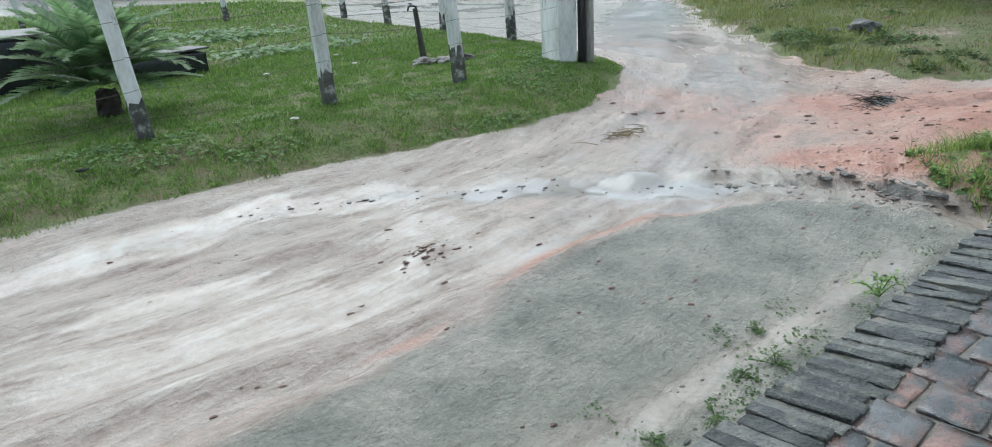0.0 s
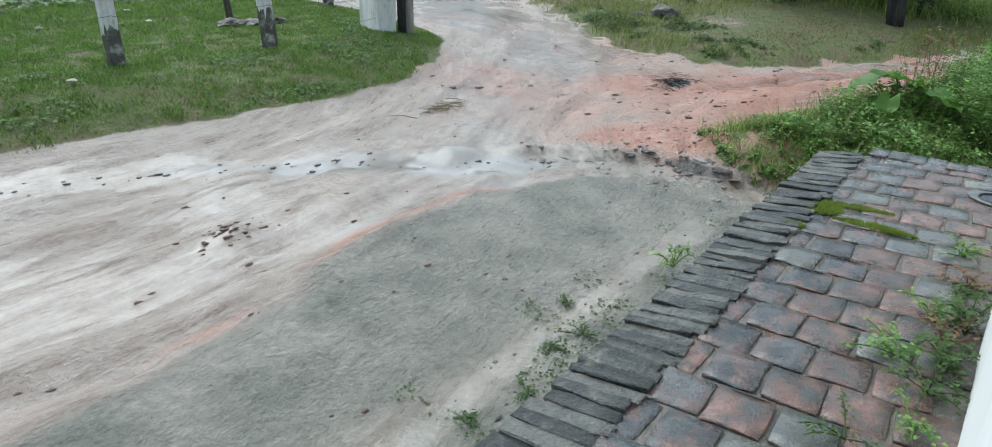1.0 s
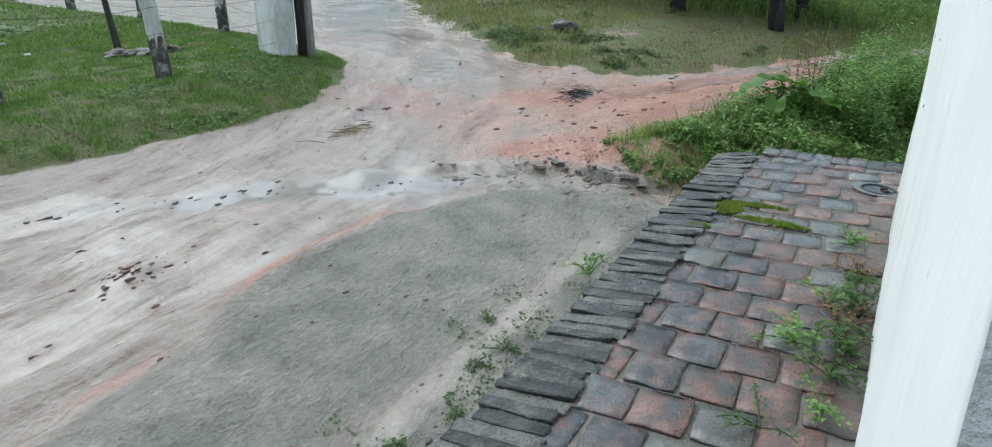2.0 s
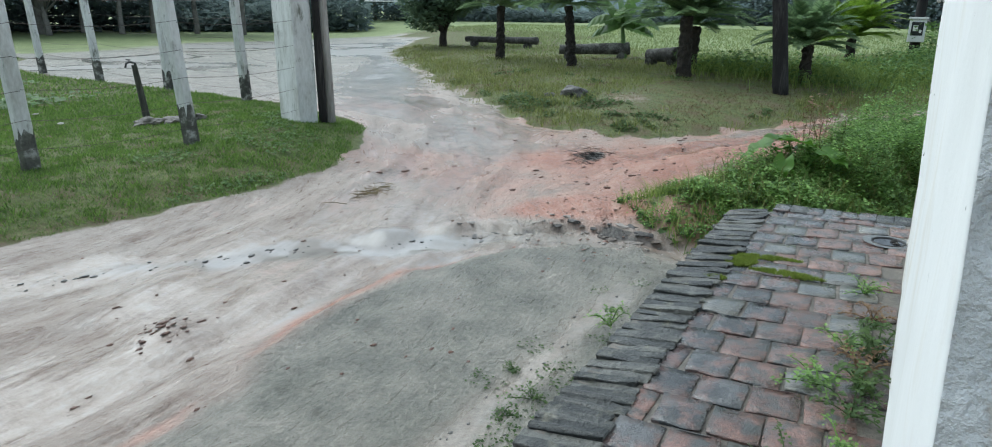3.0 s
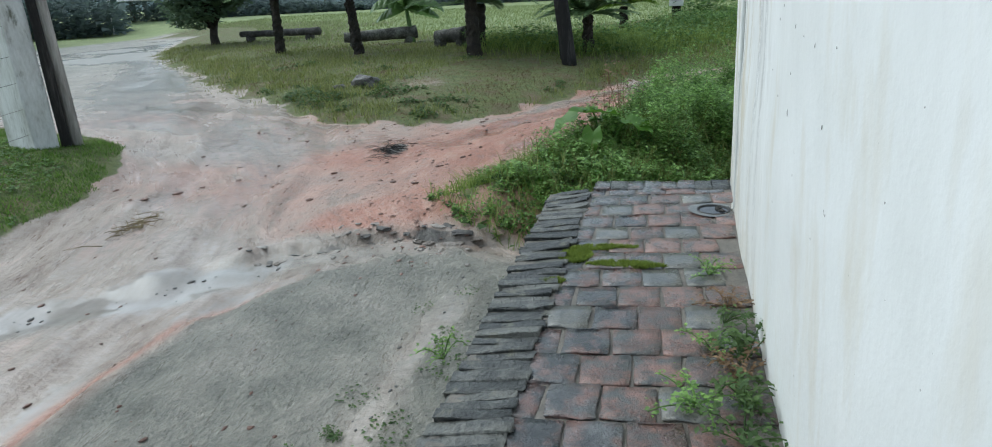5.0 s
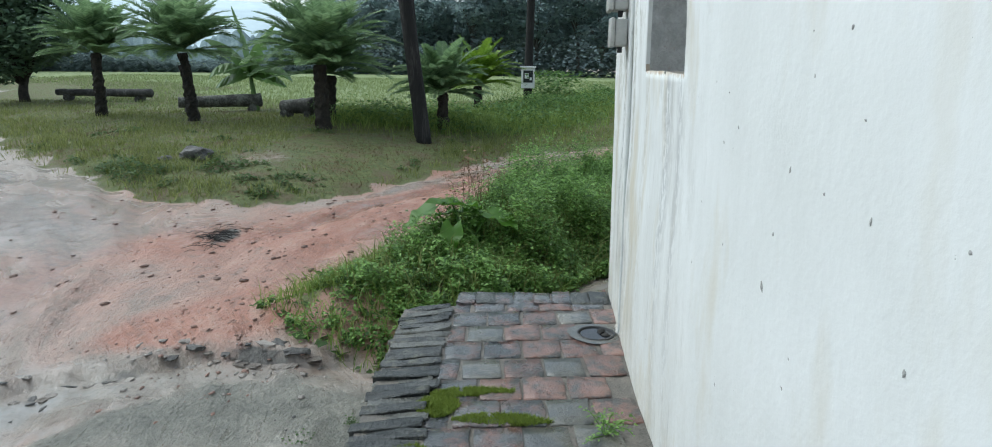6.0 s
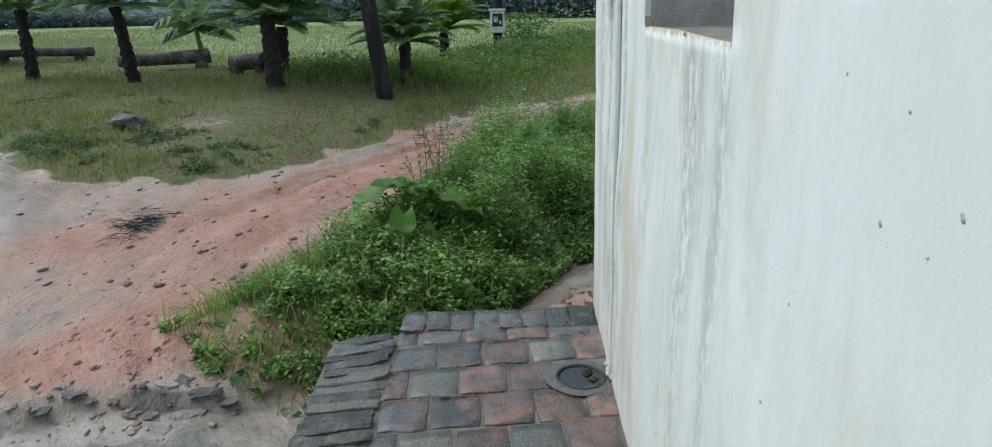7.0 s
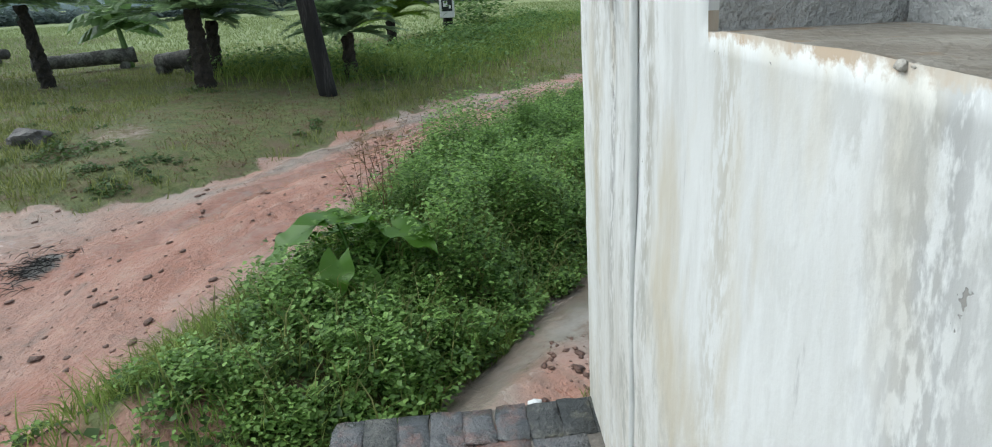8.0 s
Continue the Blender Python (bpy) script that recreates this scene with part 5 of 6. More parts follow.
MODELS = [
    tree_model("forest_tree", 10.5, 4.2, 3.0, 11, 5200, 0.42, HAZED_FOREST_LEAF, TRUNK_PALE, 0.20, "tall dark forest tree with a pale trunk", "trees of the far wood"),
    tree_model("forest_tree", 8.5, 2.6, 3.2, 12, 5200, 0.42, HAZED_FOREST_LEAF, TRUNK_PALE, 0.18, "dark leafy forest tree at the meadow's end", "trees of the far wood"),
    tree_model("forest_tree", 12.5, 6.0, 2.8, 13, 4600, 0.42, HAZED_FOREST_LEAF, TRUNK_PALE, 0.22, "slender tall forest tree with a high crown", "trees of the far wood"),
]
rt = random.Random(77)
SPOTS = []
for i in range(86):
    ang = radians(-34 + 112 * (i + rt.uniform(-0.4, 0.4)) / 86)
    d = (84 if ang < radians(38) else 74 - 14 * min((math.degrees(ang) - 38) / 25, 1)) + rt.uniform(-3, 9)
    if radians(13) < ang < radians(36) and i % 3:
        continue
    tall = rt.uniform(0.75, 1.05) if ang < radians(13) else rt.uniform(0.3, 0.45) if ang < radians(36) else rt.uniform(0.7, 1.0)
    SPOTS.append((d * math.cos(ang), d * math.sin(ang), tall))
for i in range(16):
    ang = radians(48 + 32 * i / 15 + rt.uniform(-1, 1))
    d = rt.uniform(46, 54)
    SPOTS.append((d * math.cos(ang), d * math.sin(ang), rt.uniform(0.7, 0.95)))
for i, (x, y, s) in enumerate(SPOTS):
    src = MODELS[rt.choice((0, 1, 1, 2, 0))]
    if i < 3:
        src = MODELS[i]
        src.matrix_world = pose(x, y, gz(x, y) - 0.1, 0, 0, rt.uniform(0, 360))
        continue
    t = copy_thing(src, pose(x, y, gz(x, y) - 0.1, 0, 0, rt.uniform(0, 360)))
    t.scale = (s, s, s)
under = np.random.default_rng(5)
n = 46000
ang = np.radians(-36 + 118 * under.random(n))
far = np.where(ang < np.radians(38), 80, 56) + under.random(n) * 9 - 2
ux, uy = far * np.cos(ang), far * np.sin(ang)
uz = heights(ux, uy) + np.where((ang > np.radians(13)) & (ang < np.radians(36)), 1.8, 5.0) * under.random(n) ** 1.2 * (0.6 + 0.4 * wander(ux, uy, 5, 3))
tagged(leaflets("undergrowth", ux, uy, uz, 0.55, HAZED_UNDER_LEAF, 9, None, 0.9), "dark tangled undergrowth along the wood's edge", "undergrowth", kind="stuff")


lone = copy_thing(MODELS[2], pose(70, 46, gz(70, 46) - 0.1, 0, 0, 50))
lone.scale = (1.05, 1.05, 1.05)


def hills():
    """Hills far behind the wood; the mist is painted as pale blue colour and glow."""
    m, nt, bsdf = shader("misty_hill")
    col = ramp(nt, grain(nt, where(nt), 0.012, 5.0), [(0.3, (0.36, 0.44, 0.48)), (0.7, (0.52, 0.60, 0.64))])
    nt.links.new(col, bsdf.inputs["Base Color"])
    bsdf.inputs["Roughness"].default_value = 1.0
    # emission stands in for the bright mist over the slopes
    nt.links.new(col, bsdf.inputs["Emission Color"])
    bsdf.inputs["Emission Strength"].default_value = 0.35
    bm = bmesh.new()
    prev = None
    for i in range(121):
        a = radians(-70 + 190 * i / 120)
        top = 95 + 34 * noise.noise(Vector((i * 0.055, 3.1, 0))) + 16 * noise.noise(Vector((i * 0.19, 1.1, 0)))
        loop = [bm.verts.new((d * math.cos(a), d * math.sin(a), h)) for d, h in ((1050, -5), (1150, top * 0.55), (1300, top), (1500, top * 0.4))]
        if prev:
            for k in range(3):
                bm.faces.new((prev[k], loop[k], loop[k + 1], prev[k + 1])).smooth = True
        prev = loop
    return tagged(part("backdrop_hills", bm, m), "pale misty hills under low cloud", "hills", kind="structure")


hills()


def far_wood():
    """A wood on the horizon, behind the meadow; its haze is colour plus a faint glow."""
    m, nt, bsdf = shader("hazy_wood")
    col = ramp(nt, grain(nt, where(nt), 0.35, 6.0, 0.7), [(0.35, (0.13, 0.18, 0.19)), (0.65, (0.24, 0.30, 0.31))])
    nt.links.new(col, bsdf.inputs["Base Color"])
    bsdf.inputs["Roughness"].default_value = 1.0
    # the wood gives no light: this emission lifts it like haze
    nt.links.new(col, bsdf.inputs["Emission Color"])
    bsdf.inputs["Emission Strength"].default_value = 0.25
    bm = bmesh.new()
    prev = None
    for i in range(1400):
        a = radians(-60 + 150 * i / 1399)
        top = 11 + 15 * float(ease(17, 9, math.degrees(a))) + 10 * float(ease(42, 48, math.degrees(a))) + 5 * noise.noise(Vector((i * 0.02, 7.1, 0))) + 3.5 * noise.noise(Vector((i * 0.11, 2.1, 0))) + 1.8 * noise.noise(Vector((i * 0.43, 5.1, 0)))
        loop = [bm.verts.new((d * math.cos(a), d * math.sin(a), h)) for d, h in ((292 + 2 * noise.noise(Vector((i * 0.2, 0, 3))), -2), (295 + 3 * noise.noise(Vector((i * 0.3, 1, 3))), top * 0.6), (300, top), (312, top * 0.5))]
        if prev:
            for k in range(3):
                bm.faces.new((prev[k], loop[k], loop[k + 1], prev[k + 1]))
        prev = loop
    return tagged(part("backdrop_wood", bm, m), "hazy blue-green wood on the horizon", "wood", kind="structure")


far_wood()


# ---- grass and weeds ----
def scatter(count, x0, x1, y0, y1, seed):
    r = np.random.default_rng(seed)
    return x0 + (x1 - x0) * r.random(count), y0 + (y1 - y0) * r.random(count)


def stuff(ob, label, category):
    return tagged(ob, label, category, kind="stuff")


gx, gy = scatter(260000, -3, 10.2, 5.1, 12, 1)
d = inside(LAWN, gx, gy) + 0.08 * wander(gx, gy, 0.3, 50)
keep = (d > 0.0) & (np.random.default_rng(2).random(len(gx)) < np.clip(1.6 - (gy - 5) / 7, 0.25, 1))
gx, gy = gx[keep], gy[keep]
stuff(tufts("lawn_grass", gx, gy, heights(gx, gy) + 0.016 * wander(gx, gy, 0.16, 61), 0.045, 0.006, LAWN_LEAF, 3, 0.9), "short wet green lawn grass", "grass")
gx, gy = scatter(42000, -6, 10.4, 10, 21, 4)
keep = inside(LAWN, gx, gy) > 0.1
gx, gy = gx[keep], gy[keep]
stuff(tufts("lawn_grass", gx, gy, heights(gx, gy), 0.08, 0.012, LAWN_LEAF, 5, 0.8), "short wet green lawn grass farther back", "grass")
gx, gy = scatter(16000, -6, 15, 20.5, 32, 87)
keep = inside(LAWN, gx, gy) > 0.1
gx, gy = gx[keep], gy[keep]
stuff(tufts("lawn_grass", gx, gy, heights(gx, gy), 0.11, 0.022, LAWN_LEAF, 88, 0.8), "wet green lawn grass at the far fence", "grass")
gx, gy = scatter(15000, -1, 9, 5.2, 8.5, 6)
d = inside(LAWN, gx, gy)
keep = (d > 0.05) & (d < 1.5) & (wander(gx, gy, 0.6, 51) > 0.1)
gx, gy = gx[keep], gy[keep]
stuff(leaflets("clover", gx, gy, heights(gx, gy) + 0.03, 0.045, MEADOW_WEED, 7, None, 0.4), "patches of low clover at the lawn's edge", "clover")

gx, gy = scatter(300000, 9.8, 27, -6, 18, 8)
d = inside(ISLAND, gx, gy) + 0.30 * wander(gx, gy, 0.6, 52) + 0.12 * wander(gx, gy, 0.2, 76)
bare = np.exp(-(((gx - 13.4) / 1.5) ** 2 + ((gy - 3.8) / 0.9) ** 2))
keep = (np.random.default_rng(77).random(len(gx)) < ease(-0.35, 0.45, d)) & (np.random.default_rng(9).random(len(gx)) < np.clip(1.25 - (gx - 10) / 14, 0.18, 1) * (1 - 0.85 * bare))
gx, gy = gx[keep], gy[keep]
patchy = np.random.default_rng(70).random(len(gx)) < 0.62 + 0.5 * wander(gx, gy, 0.9, 71) + 0.25 * wander(gx, gy, 0.3, 72)
gx, gy = gx[patchy], gy[patchy]
brown = np.exp(-(((gx - 14.4) / 2.4) ** 2 + ((gy - 2.7) / 1.2) ** 2)) + 0.45 * wander(gx, gy, 0.7, 73) > 0.30
stuff(tufts("brown_grass", gx[brown], gy[brown], heights(gx[brown], gy[brown]), 0.05, 0.008, DRY_GRASS, 74, 1.0), "brown trodden grass on the green", "grass")
gx, gy = gx[~brown], gy[~brown]
edge_tall = 0.75 + 0.8 * np.exp(-((inside(ISLAND, gx, gy) - 0.7) / 0.7) ** 2) + 0.35 * wander(gx, gy, 0.8, 53)
half = np.random.default_rng(10).random(len(gx)) < 0.35 + 0.75 * (edge_tall - 1) + 0.4 * wander(gx, gy, 0.35, 75)
stuff(tufts("rough_grass", gx[half], gy[half], heights(gx[half], gy[half]), 0.15, 0.007, ROUGH_GRASS, 11, 0.9, 2), "uneven rough grass on the green", "grass")
stuff(tufts("rough_grass", gx[~half], gy[~half], heights(gx[~half], gy[~half]), 0.075, 0.008, ROUGH_GRASS, 12, 0.9), "low yellowish grass on the green", "grass")
gx, gy = scatter(140000, 15.5, 34, -9, 4.5, 13)
d = inside(ISLAND, gx, gy)
hedge = np.exp(-(along([(19.3, 3.2), (19.2, 2.0), (19.5, 0.3), (22, -1.2), (27, -2.8), (33, -5.5)], gx, gy) / 1.1) ** 2)
keep = (d > 0.4) & (np.random.default_rng(14).random(len(gx)) < hedge)
gx, gy = gx[keep], gy[keep]
top = 0.5 * (0.75 + 0.6 * wander(gx, gy, 1.1, 54))
stuff(tufts("tall_grass", gx, gy, heights(gx, gy), 0.36, 0.009, BANK_BLADE, 15, 0.8, 2), "tall wet grass beside the trail", "grass")
k = np.random.default_rng(16).random(len(gx))
stuff(leaflets("tall_weeds", gx, gy, heights(gx, gy) + np.maximum(top, 0.1) * k, 0.09, MEADOW_WEED, 17, None, 0.8), "leafy weeds among the tall grass", "weeds")
gx, gy = scatter(60000, 10.3, 17, -1.0, 9, 89)
clump = wander(gx, gy, 0.55, 90) + 0.5 * wander(gx, gy, 0.2, 91) + 0.9 * np.exp(-(((gx - 12.2) / 1.2) ** 2 + ((gy - 5.6) / 1.6) ** 2)) - 0.6 * np.exp(-(((gx - 14.0) / 2.0) ** 2 + ((gy - 3.0) / 1.0) ** 2))
keep = (inside(ISLAND, gx, gy) > 0.1) & (clump > 0.62)
gx, gy, clump = gx[keep], gy[keep], clump[keep]
stuff(leaflets("low_herbs", gx, gy, heights(gx, gy) + np.clip(clump - 0.6, 0, 0.6) * 0.22 * np.random.default_rng(92).random(len(gx)), 0.055, BUSH_LEAF, 93, None, 0.7), "dark clumps of low leafy herbs on the green", "herbs")
gx, gy = scatter(5200, 26.4, 30, -3.6, 0.4, 18)
c = np.exp(-(((gx - 28.0) / 1.0) ** 2 + ((gy + 1.9) / 0.8) ** 2))
keep = np.random.default_rng(19).random(len(gx)) < c
gx, gy = gx[keep], gy[keep]
stuff(leaflets("tall_weeds", gx, gy, heights(gx, gy) + 1.1 * np.random.default_rng(20).random(len(gx)), 0.16, MEADOW_WEED, 21, None, 0.8), "thicket of weeds round the meter pole", "weeds")
gx, gy = scatter(60000, 22, 60, -20, 30, 22)
keep = inside(ISLAND, gx, gy) > 3.5
gx, gy = gx[keep], gy[keep]
stuff(tufts("meadow_grass", gx, gy, heights(gx, gy), 0.13, 0.022, MEADOW_BLADE, 23, 0.7), "pale green meadow grass", "grass")


def weed_bank():
    """The dense bank of weeds beside the trail: grass, stems and small leaves."""
    gx, gy = scatter(330000, 5.6, 16, -4, 2.1, 30)
    d = inside(BANK, gx, gy) + 0.12 * wander(gx, gy, 0.4, 55)
    rnd = np.random.default_rng(31).random(len(gx))
    tip = ease(7.2, 6.3, gx + 0.4 * (1.0 - gy))
    keep = (d > -0.06) & (wander(gx, gy, 0.22, 81) > -1.2 + 0.6 * tip) & (rnd < np.clip(1.2 - (gx - 6) / 8, 0.2, 1) * (0.5 + 0.5 * ease(6.0, 7.2, gx + 0.4 * (1.0 - gy))) * (0.75 + 0.5 * wander(gx, gy, 0.25, 78)))
    gx, gy, d = gx[keep], gy[keep], d[keep]
    z = heights(gx, gy)
    core = ease(0.24, 0.70, d + 0.5 * ease(0.95, 0.4, gy + 0.28 * (gx - 6)) + 0.12 * wander(gx, gy, 0.5, 58))
    tall = 0.05 + 0.36 * core * (0.85 + 0.45 * wander(gx, gy, 0.8, 79)) * (0.45 + 0.55 * ease(6.0, 7.7, gx + 0.5 * (0.9 - gy))) * (0.75 + 0.8 * wander(gx, gy, 0.42, 56) + 0.3 * wander(gx, gy, 0.15, 62)) * (1 - 0.6 * np.exp(-(((gx - 7.0) / 0.42) ** 2 + ((gy - 0.5) / 0.42) ** 2))) * ease(5.95, 7.0, gx)
    q = np.random.default_rng(32).random(len(gx))
    leafy = q < (0.12 + 0.62 * core) * (1 - 0.8 * ease(0.95, 1.15, gy) * ease(6.25, 6.5, gx) * ease(0.75, 0.45, d))
    tall = np.maximum(tall, 0.05)
    lo = np.random.default_rng(33).random(len(gx)) ** 0.5
    r = np.random.default_rng(82)
    seat = r.choice(np.flatnonzero(leafy), 3000)
    who = np.repeat(seat, 60)
    high = np.repeat(0.6 + 0.95 * r.random(len(seat)) ** 1.3, 60)
    up = r.random(len(who)) ** 0.6
    wide = 0.058 * (1.2 - up) ** 0.5
    cx, cy = gx[who] + wide * r.normal(size=len(who)), gy[who] + wide * r.normal(size=len(who))
    stuff(leaflets("weed_bank", cx, cy, heights(cx, cy) + 0.02 + 1.16 * tall[who] * high * up, 0.031, WEED_LEAF, 83, None, 0.7), "upright bushy weeds of uneven height on the bank", "weeds")
    tips = r.choice(np.flatnonzero(leafy & (gx < 10)), 1900)
    stuff(tufts("bank_grass", gx[tips], gy[tips], z[tips] + 0.5 * tall[tips], 0.26, 0.004, ROUGH_GRASS, 94, 0.8, 2), "long grass blades standing out of the weeds", "grass")
    under = leafy & (np.random.default_rng(84).random(len(gx)) < 0.45)
    stuff(leaflets("weed_bank", gx[under], gy[under], (z + 0.7 * tall * lo)[under], 0.028, WEED_LEAF, 34, None, 0.7), "dense bank of small-leaved green weeds", "weeds")
    bud = leafy & (q > 0.60) & (lo > 0.8)
    stuff(leaflets("weed_flowers", gx[bud], gy[bud], (z + tall * 1.06)[bud], 0.013, PALE_BUD, 37, None, 0.5), "tiny pale flower heads over the weed bank", "flowers")
    g = ~leafy & (q > 0.25) & ((gx > 6.55) | (q > 0.7))
    stuff(tufts("bank_grass", gx[g], gy[g], z[g], 0.17, 0.0035, BANK_BLADE, 35, 1.1, 2), "fresh green grass along the bank's edge", "grass")
    # low leaves in a darker colour imitate the shade between the plants
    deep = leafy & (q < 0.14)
    stuff(leaflets("weed_bank_low", gx[deep], gy[deep], (z + 0.4 * tall * lo)[deep], 0.08, BUSH_LEAF, 36, None, 0.6), "leaves low in the weed bank, coloured dark for shade", "weeds")


weed_bank()


def taro(x, y, leaves):
    """An elephant-ear plant: arching stalks with big heart-shaped leaves."""
    z = gz(x, y)
    thing = empty("taro_plant", x, y, z)
    for i, (lx, ly, lz, L, head, pitch) in enumerate(leaves):
        tip = Vector((lx - x, ly - y, lz - z))
        bm = bmesh.new()
        tube(bm, [(Vector((tip.x * k, tip.y * k, tip.z * (1 - (1 - k) ** 2))), 0.011 - 0.006 * k) for k in (j / 8 for j in range(9))], 6)
        part("stalk", bm, BROAD_LEAF, thing, smooth=True)
        n, m = 12, 7
        co, f = [], []
        for a in range(n + 1):
            u = a / n
            w = L * 0.40 * (0.55 + 0.45 * min(u / 0.22, 1.0)) * (1 - max(0.0, (u - 0.22) / 0.78) ** 1.5) + 0.001
            for b in range(m):
                v = 2 * b / (m - 1) - 1
                back = -0.28 * L * abs(v) * max(0, 0.3 - u) / 0.3
                co.append(((u * L * 0.95 - 0.16 * L) + back, v * w, -0.16 * L * u * u + 0.22 * abs(v) * w + 0.015 * math.sin(u * 16) * abs(v) * 1.2))
        for a in range(n):
            for b in range(m - 1):
                k = a * m + b
                f.append((k, k + m, k + m + 1, k + 1))
        rot = np.array(Matrix.Rotation(radians(head), 3, "Z") @ Matrix.Rotation(radians(pitch), 3, "Y"))
        co = np.array(co) @ rot.T + np.array(tip)
        soup("leaf", co, np.array(f), BROAD_LEAF, thing, "large glossy heart-shaped leaf", True)
    return tagged(thing, "taro plant with large green leaves in the weed bank", "plant")


taro(7.35, 0.45, [(7.48, 0.75, 0.69, 0.36, 117, 24), (7.46, 0.56, 0.745, 0.46, -44, 2), (7.56, 0.21, 0.64, 0.36, -131, 8), (7.22, 0.54, 0.57, 0.25, 165, 58), (7.62, 0.55, 0.64, 0.28, 60, 6), (7.25, 0.40, 0.44, 0.24, 215, 50)])


def dry_weeds(x, y, n, height, seed):
    r = random.Random(seed)
    thing = empty("dry_weed", x, y, gz(x, y))
    px_, py_, pz_ = [], [], []
    for i in range(n):
        a, lean = r.uniform(0, 6.28), r.uniform(0.05, 0.4)
        h = height * r.uniform(0.6, 1.1)
        bx, by = r.uniform(-0.1, 0.1), r.uniform(-0.1, 0.1)
        pts = [Vector((bx + math.cos(a) * lean * h * k * k, by + math.sin(a) * lean * h * k * k, h * k)) for k in (j / 6 for j in range(7))]
        bm = bmesh.new()
        tube(bm, [(p, 0.0035 - 0.0004 * j) for j, p in enumerate(pts)], 4)
        part("stalk", bm, DRY_LEAF, thing)
        for j in range(9):
            p = pts[-1].lerp(pts[-3], r.random()) + Vector([r.uniform(-0.05, 0.05) for _ in range(3)])
            px_.append(p.x), py_.append(p.y), pz_.append(p.z)
    leaflets("seed_tuft", np.array(px_), np.array(py_), np.array(pz_), 0.04, DRY_LEAF, seed, thing, 0.8)["kind"] = "stuff"
    return tagged(thing, "brown dry weed with seed heads in the bank", "weed", "dry weeds in the bank")


for k, (x, y, n, h) in enumerate(((8.6, 0.55, 7, 0.75), (9.0, 0.35, 8, 0.8), (8.3, 0.35, 4, 0.7), (9.6, 0.1, 5, 0.7))):
    dry_weeds(x, y, n, h, 60 + k)


def weed(x, y, z, spread, height, count, seed, label, mat_=None, leaf=0.035, name="weed"):
    """A small ragged plant: a few stems with leaves along them."""
    r = np.random.default_rng(seed)
    thing = empty(name, x, y, z)
    bm = bmesh.new()
    P = []
    for i in range(max(4, count // 14)):
        a, L = r.random() * 6.28, spread * (0.4 + 0.7 * r.random())
        h = height * (0.3 + 0.8 * r.random())
        pts = [Vector((math.cos(a) * L * k, math.sin(a) * L * k, h * math.sin(k * 2.2))) for k in (j / 5 for j in range(6))]
        tube(bm, [(p, 0.0028) for p in pts], 3)
        for j in range(26):
            k = 0.15 + 0.85 * r.random()
            P.append((math.cos(a) * L * k + r.normal() * 0.016, math.sin(a) * L * k + r.normal() * 0.012, h * math.sin(k * 2.2) + r.normal() * 0.008 + 0.006))
    part("stem_tangle", bm, mat_ or WEED_LEAF, thing)["kind"] = "stuff"
    P = np.array(P)
    leaflets("foliage", P[:, 0], P[:, 1], P[:, 2], leaf, mat_ or WEED_LEAF, seed, thing, 0.6)["kind"] = "stuff"
    return tagged(thing, label, "weed", "weeds in the pavement joints")


WALLSIDE = [(4.13, -0.22, 0.13, 0.06, 120, 0.03, None), (3.78, -0.27, 0.15, 0.07, 120, 0.03, DRY_LEAF), (3.62, -0.24, 0.12, 0.06, 90, 0.03, None), (3.40, -0.17, 0.14, 0.07, 110, 0.035, None), (3.32, -0.29, 0.14, 0.15, 150, 0.05, None), (3.18, -0.24, 0.13, 0.09, 110, 0.04, DRY_LEAF), (3.02, -0.10, 0.18, 0.07, 150, 0.035, None), (3.0, -0.25, 0.14, 0.12, 130, 0.045, None), (2.82, -0.22, 0.15, 0.10, 120, 0.04, None), (2.6, -0.2, 0.13, 0.06, 90, 0.03, None), (2.42, -0.05, 0.16, 0.05, 60, 0.03, None)]
for k, (x, y, s, h, n, l, mt) in enumerate(WALLSIDE):
    weed(x, y, pave_z(x, y) - 0.004, s, h, n, 80 + k, "brown withered weed between wet bricks" if mt else "green weed growing between wet bricks by the wall", mt or (BUSH_LEAF if k % 3 else None), l * 0.5)
for k, (x, y, s, h, n, l) in enumerate(((3.72, 0.98, 0.12, 0.12, 120, 0.035), (5.1, 0.93, 0.1, 0.06, 60, 0.03), (3.15, 1.18, 0.16, 0.05, 90, 0.03), (2.95, 1.25, 0.1, 0.05, 60, 0.03), (2.6, 1.15, 0.12, 0.05, 60, 0.03), (2.3, 1.25, 0.12, 0.04, 60, 0.03), (3.4, 1.4, 0.1, 0.04, 40, 0.03))):
    weed(x, y, gz(x, y) - 0.004 + (0.22 if k == 0 else 0), s * (1 if k == 0 else 0.75), h * (1 if k == 0 else 0.6), n, 110 + k, "small green weed in the wet sand below the kerb", None if k == 0 else BUSH_LEAF, l * 0.5)
mx, my = [], []
for c, rad, n, a, s in (((4.50, 0.32), (0.065, 0.26), 9000, 0.06, 1), ((4.38, 0.42), (0.11, 0.15), 6000, 0.4, 2), ((4.26, 0.20), (0.05, 0.30), 8000, -0.08, 3), ((4.05, 0.5), (0.03, 0.06), 500, 0, 4)):
    x, y = moss_patch(c, rad, n, s, a)
    mx.append(x), my.append(y)
mx, my = np.concatenate(mx), np.concatenate(my)
ragged = wander(mx, my, 0.06, 85) + 0.6 * wander(mx, my, 0.025, 86) > -0.75
mx, my = mx[ragged], my[ragged]
tagged(tufts("moss", mx, my, pave_z(mx, my) + 0.004, 0.018, 0.004, MOSS, 40, 0.9), "thick green moss creeping over wet bricks", "moss", kind="stuff")
gx, gy = scatter(2500, 2.2, 5.3, 0.95, 1.6, 41)
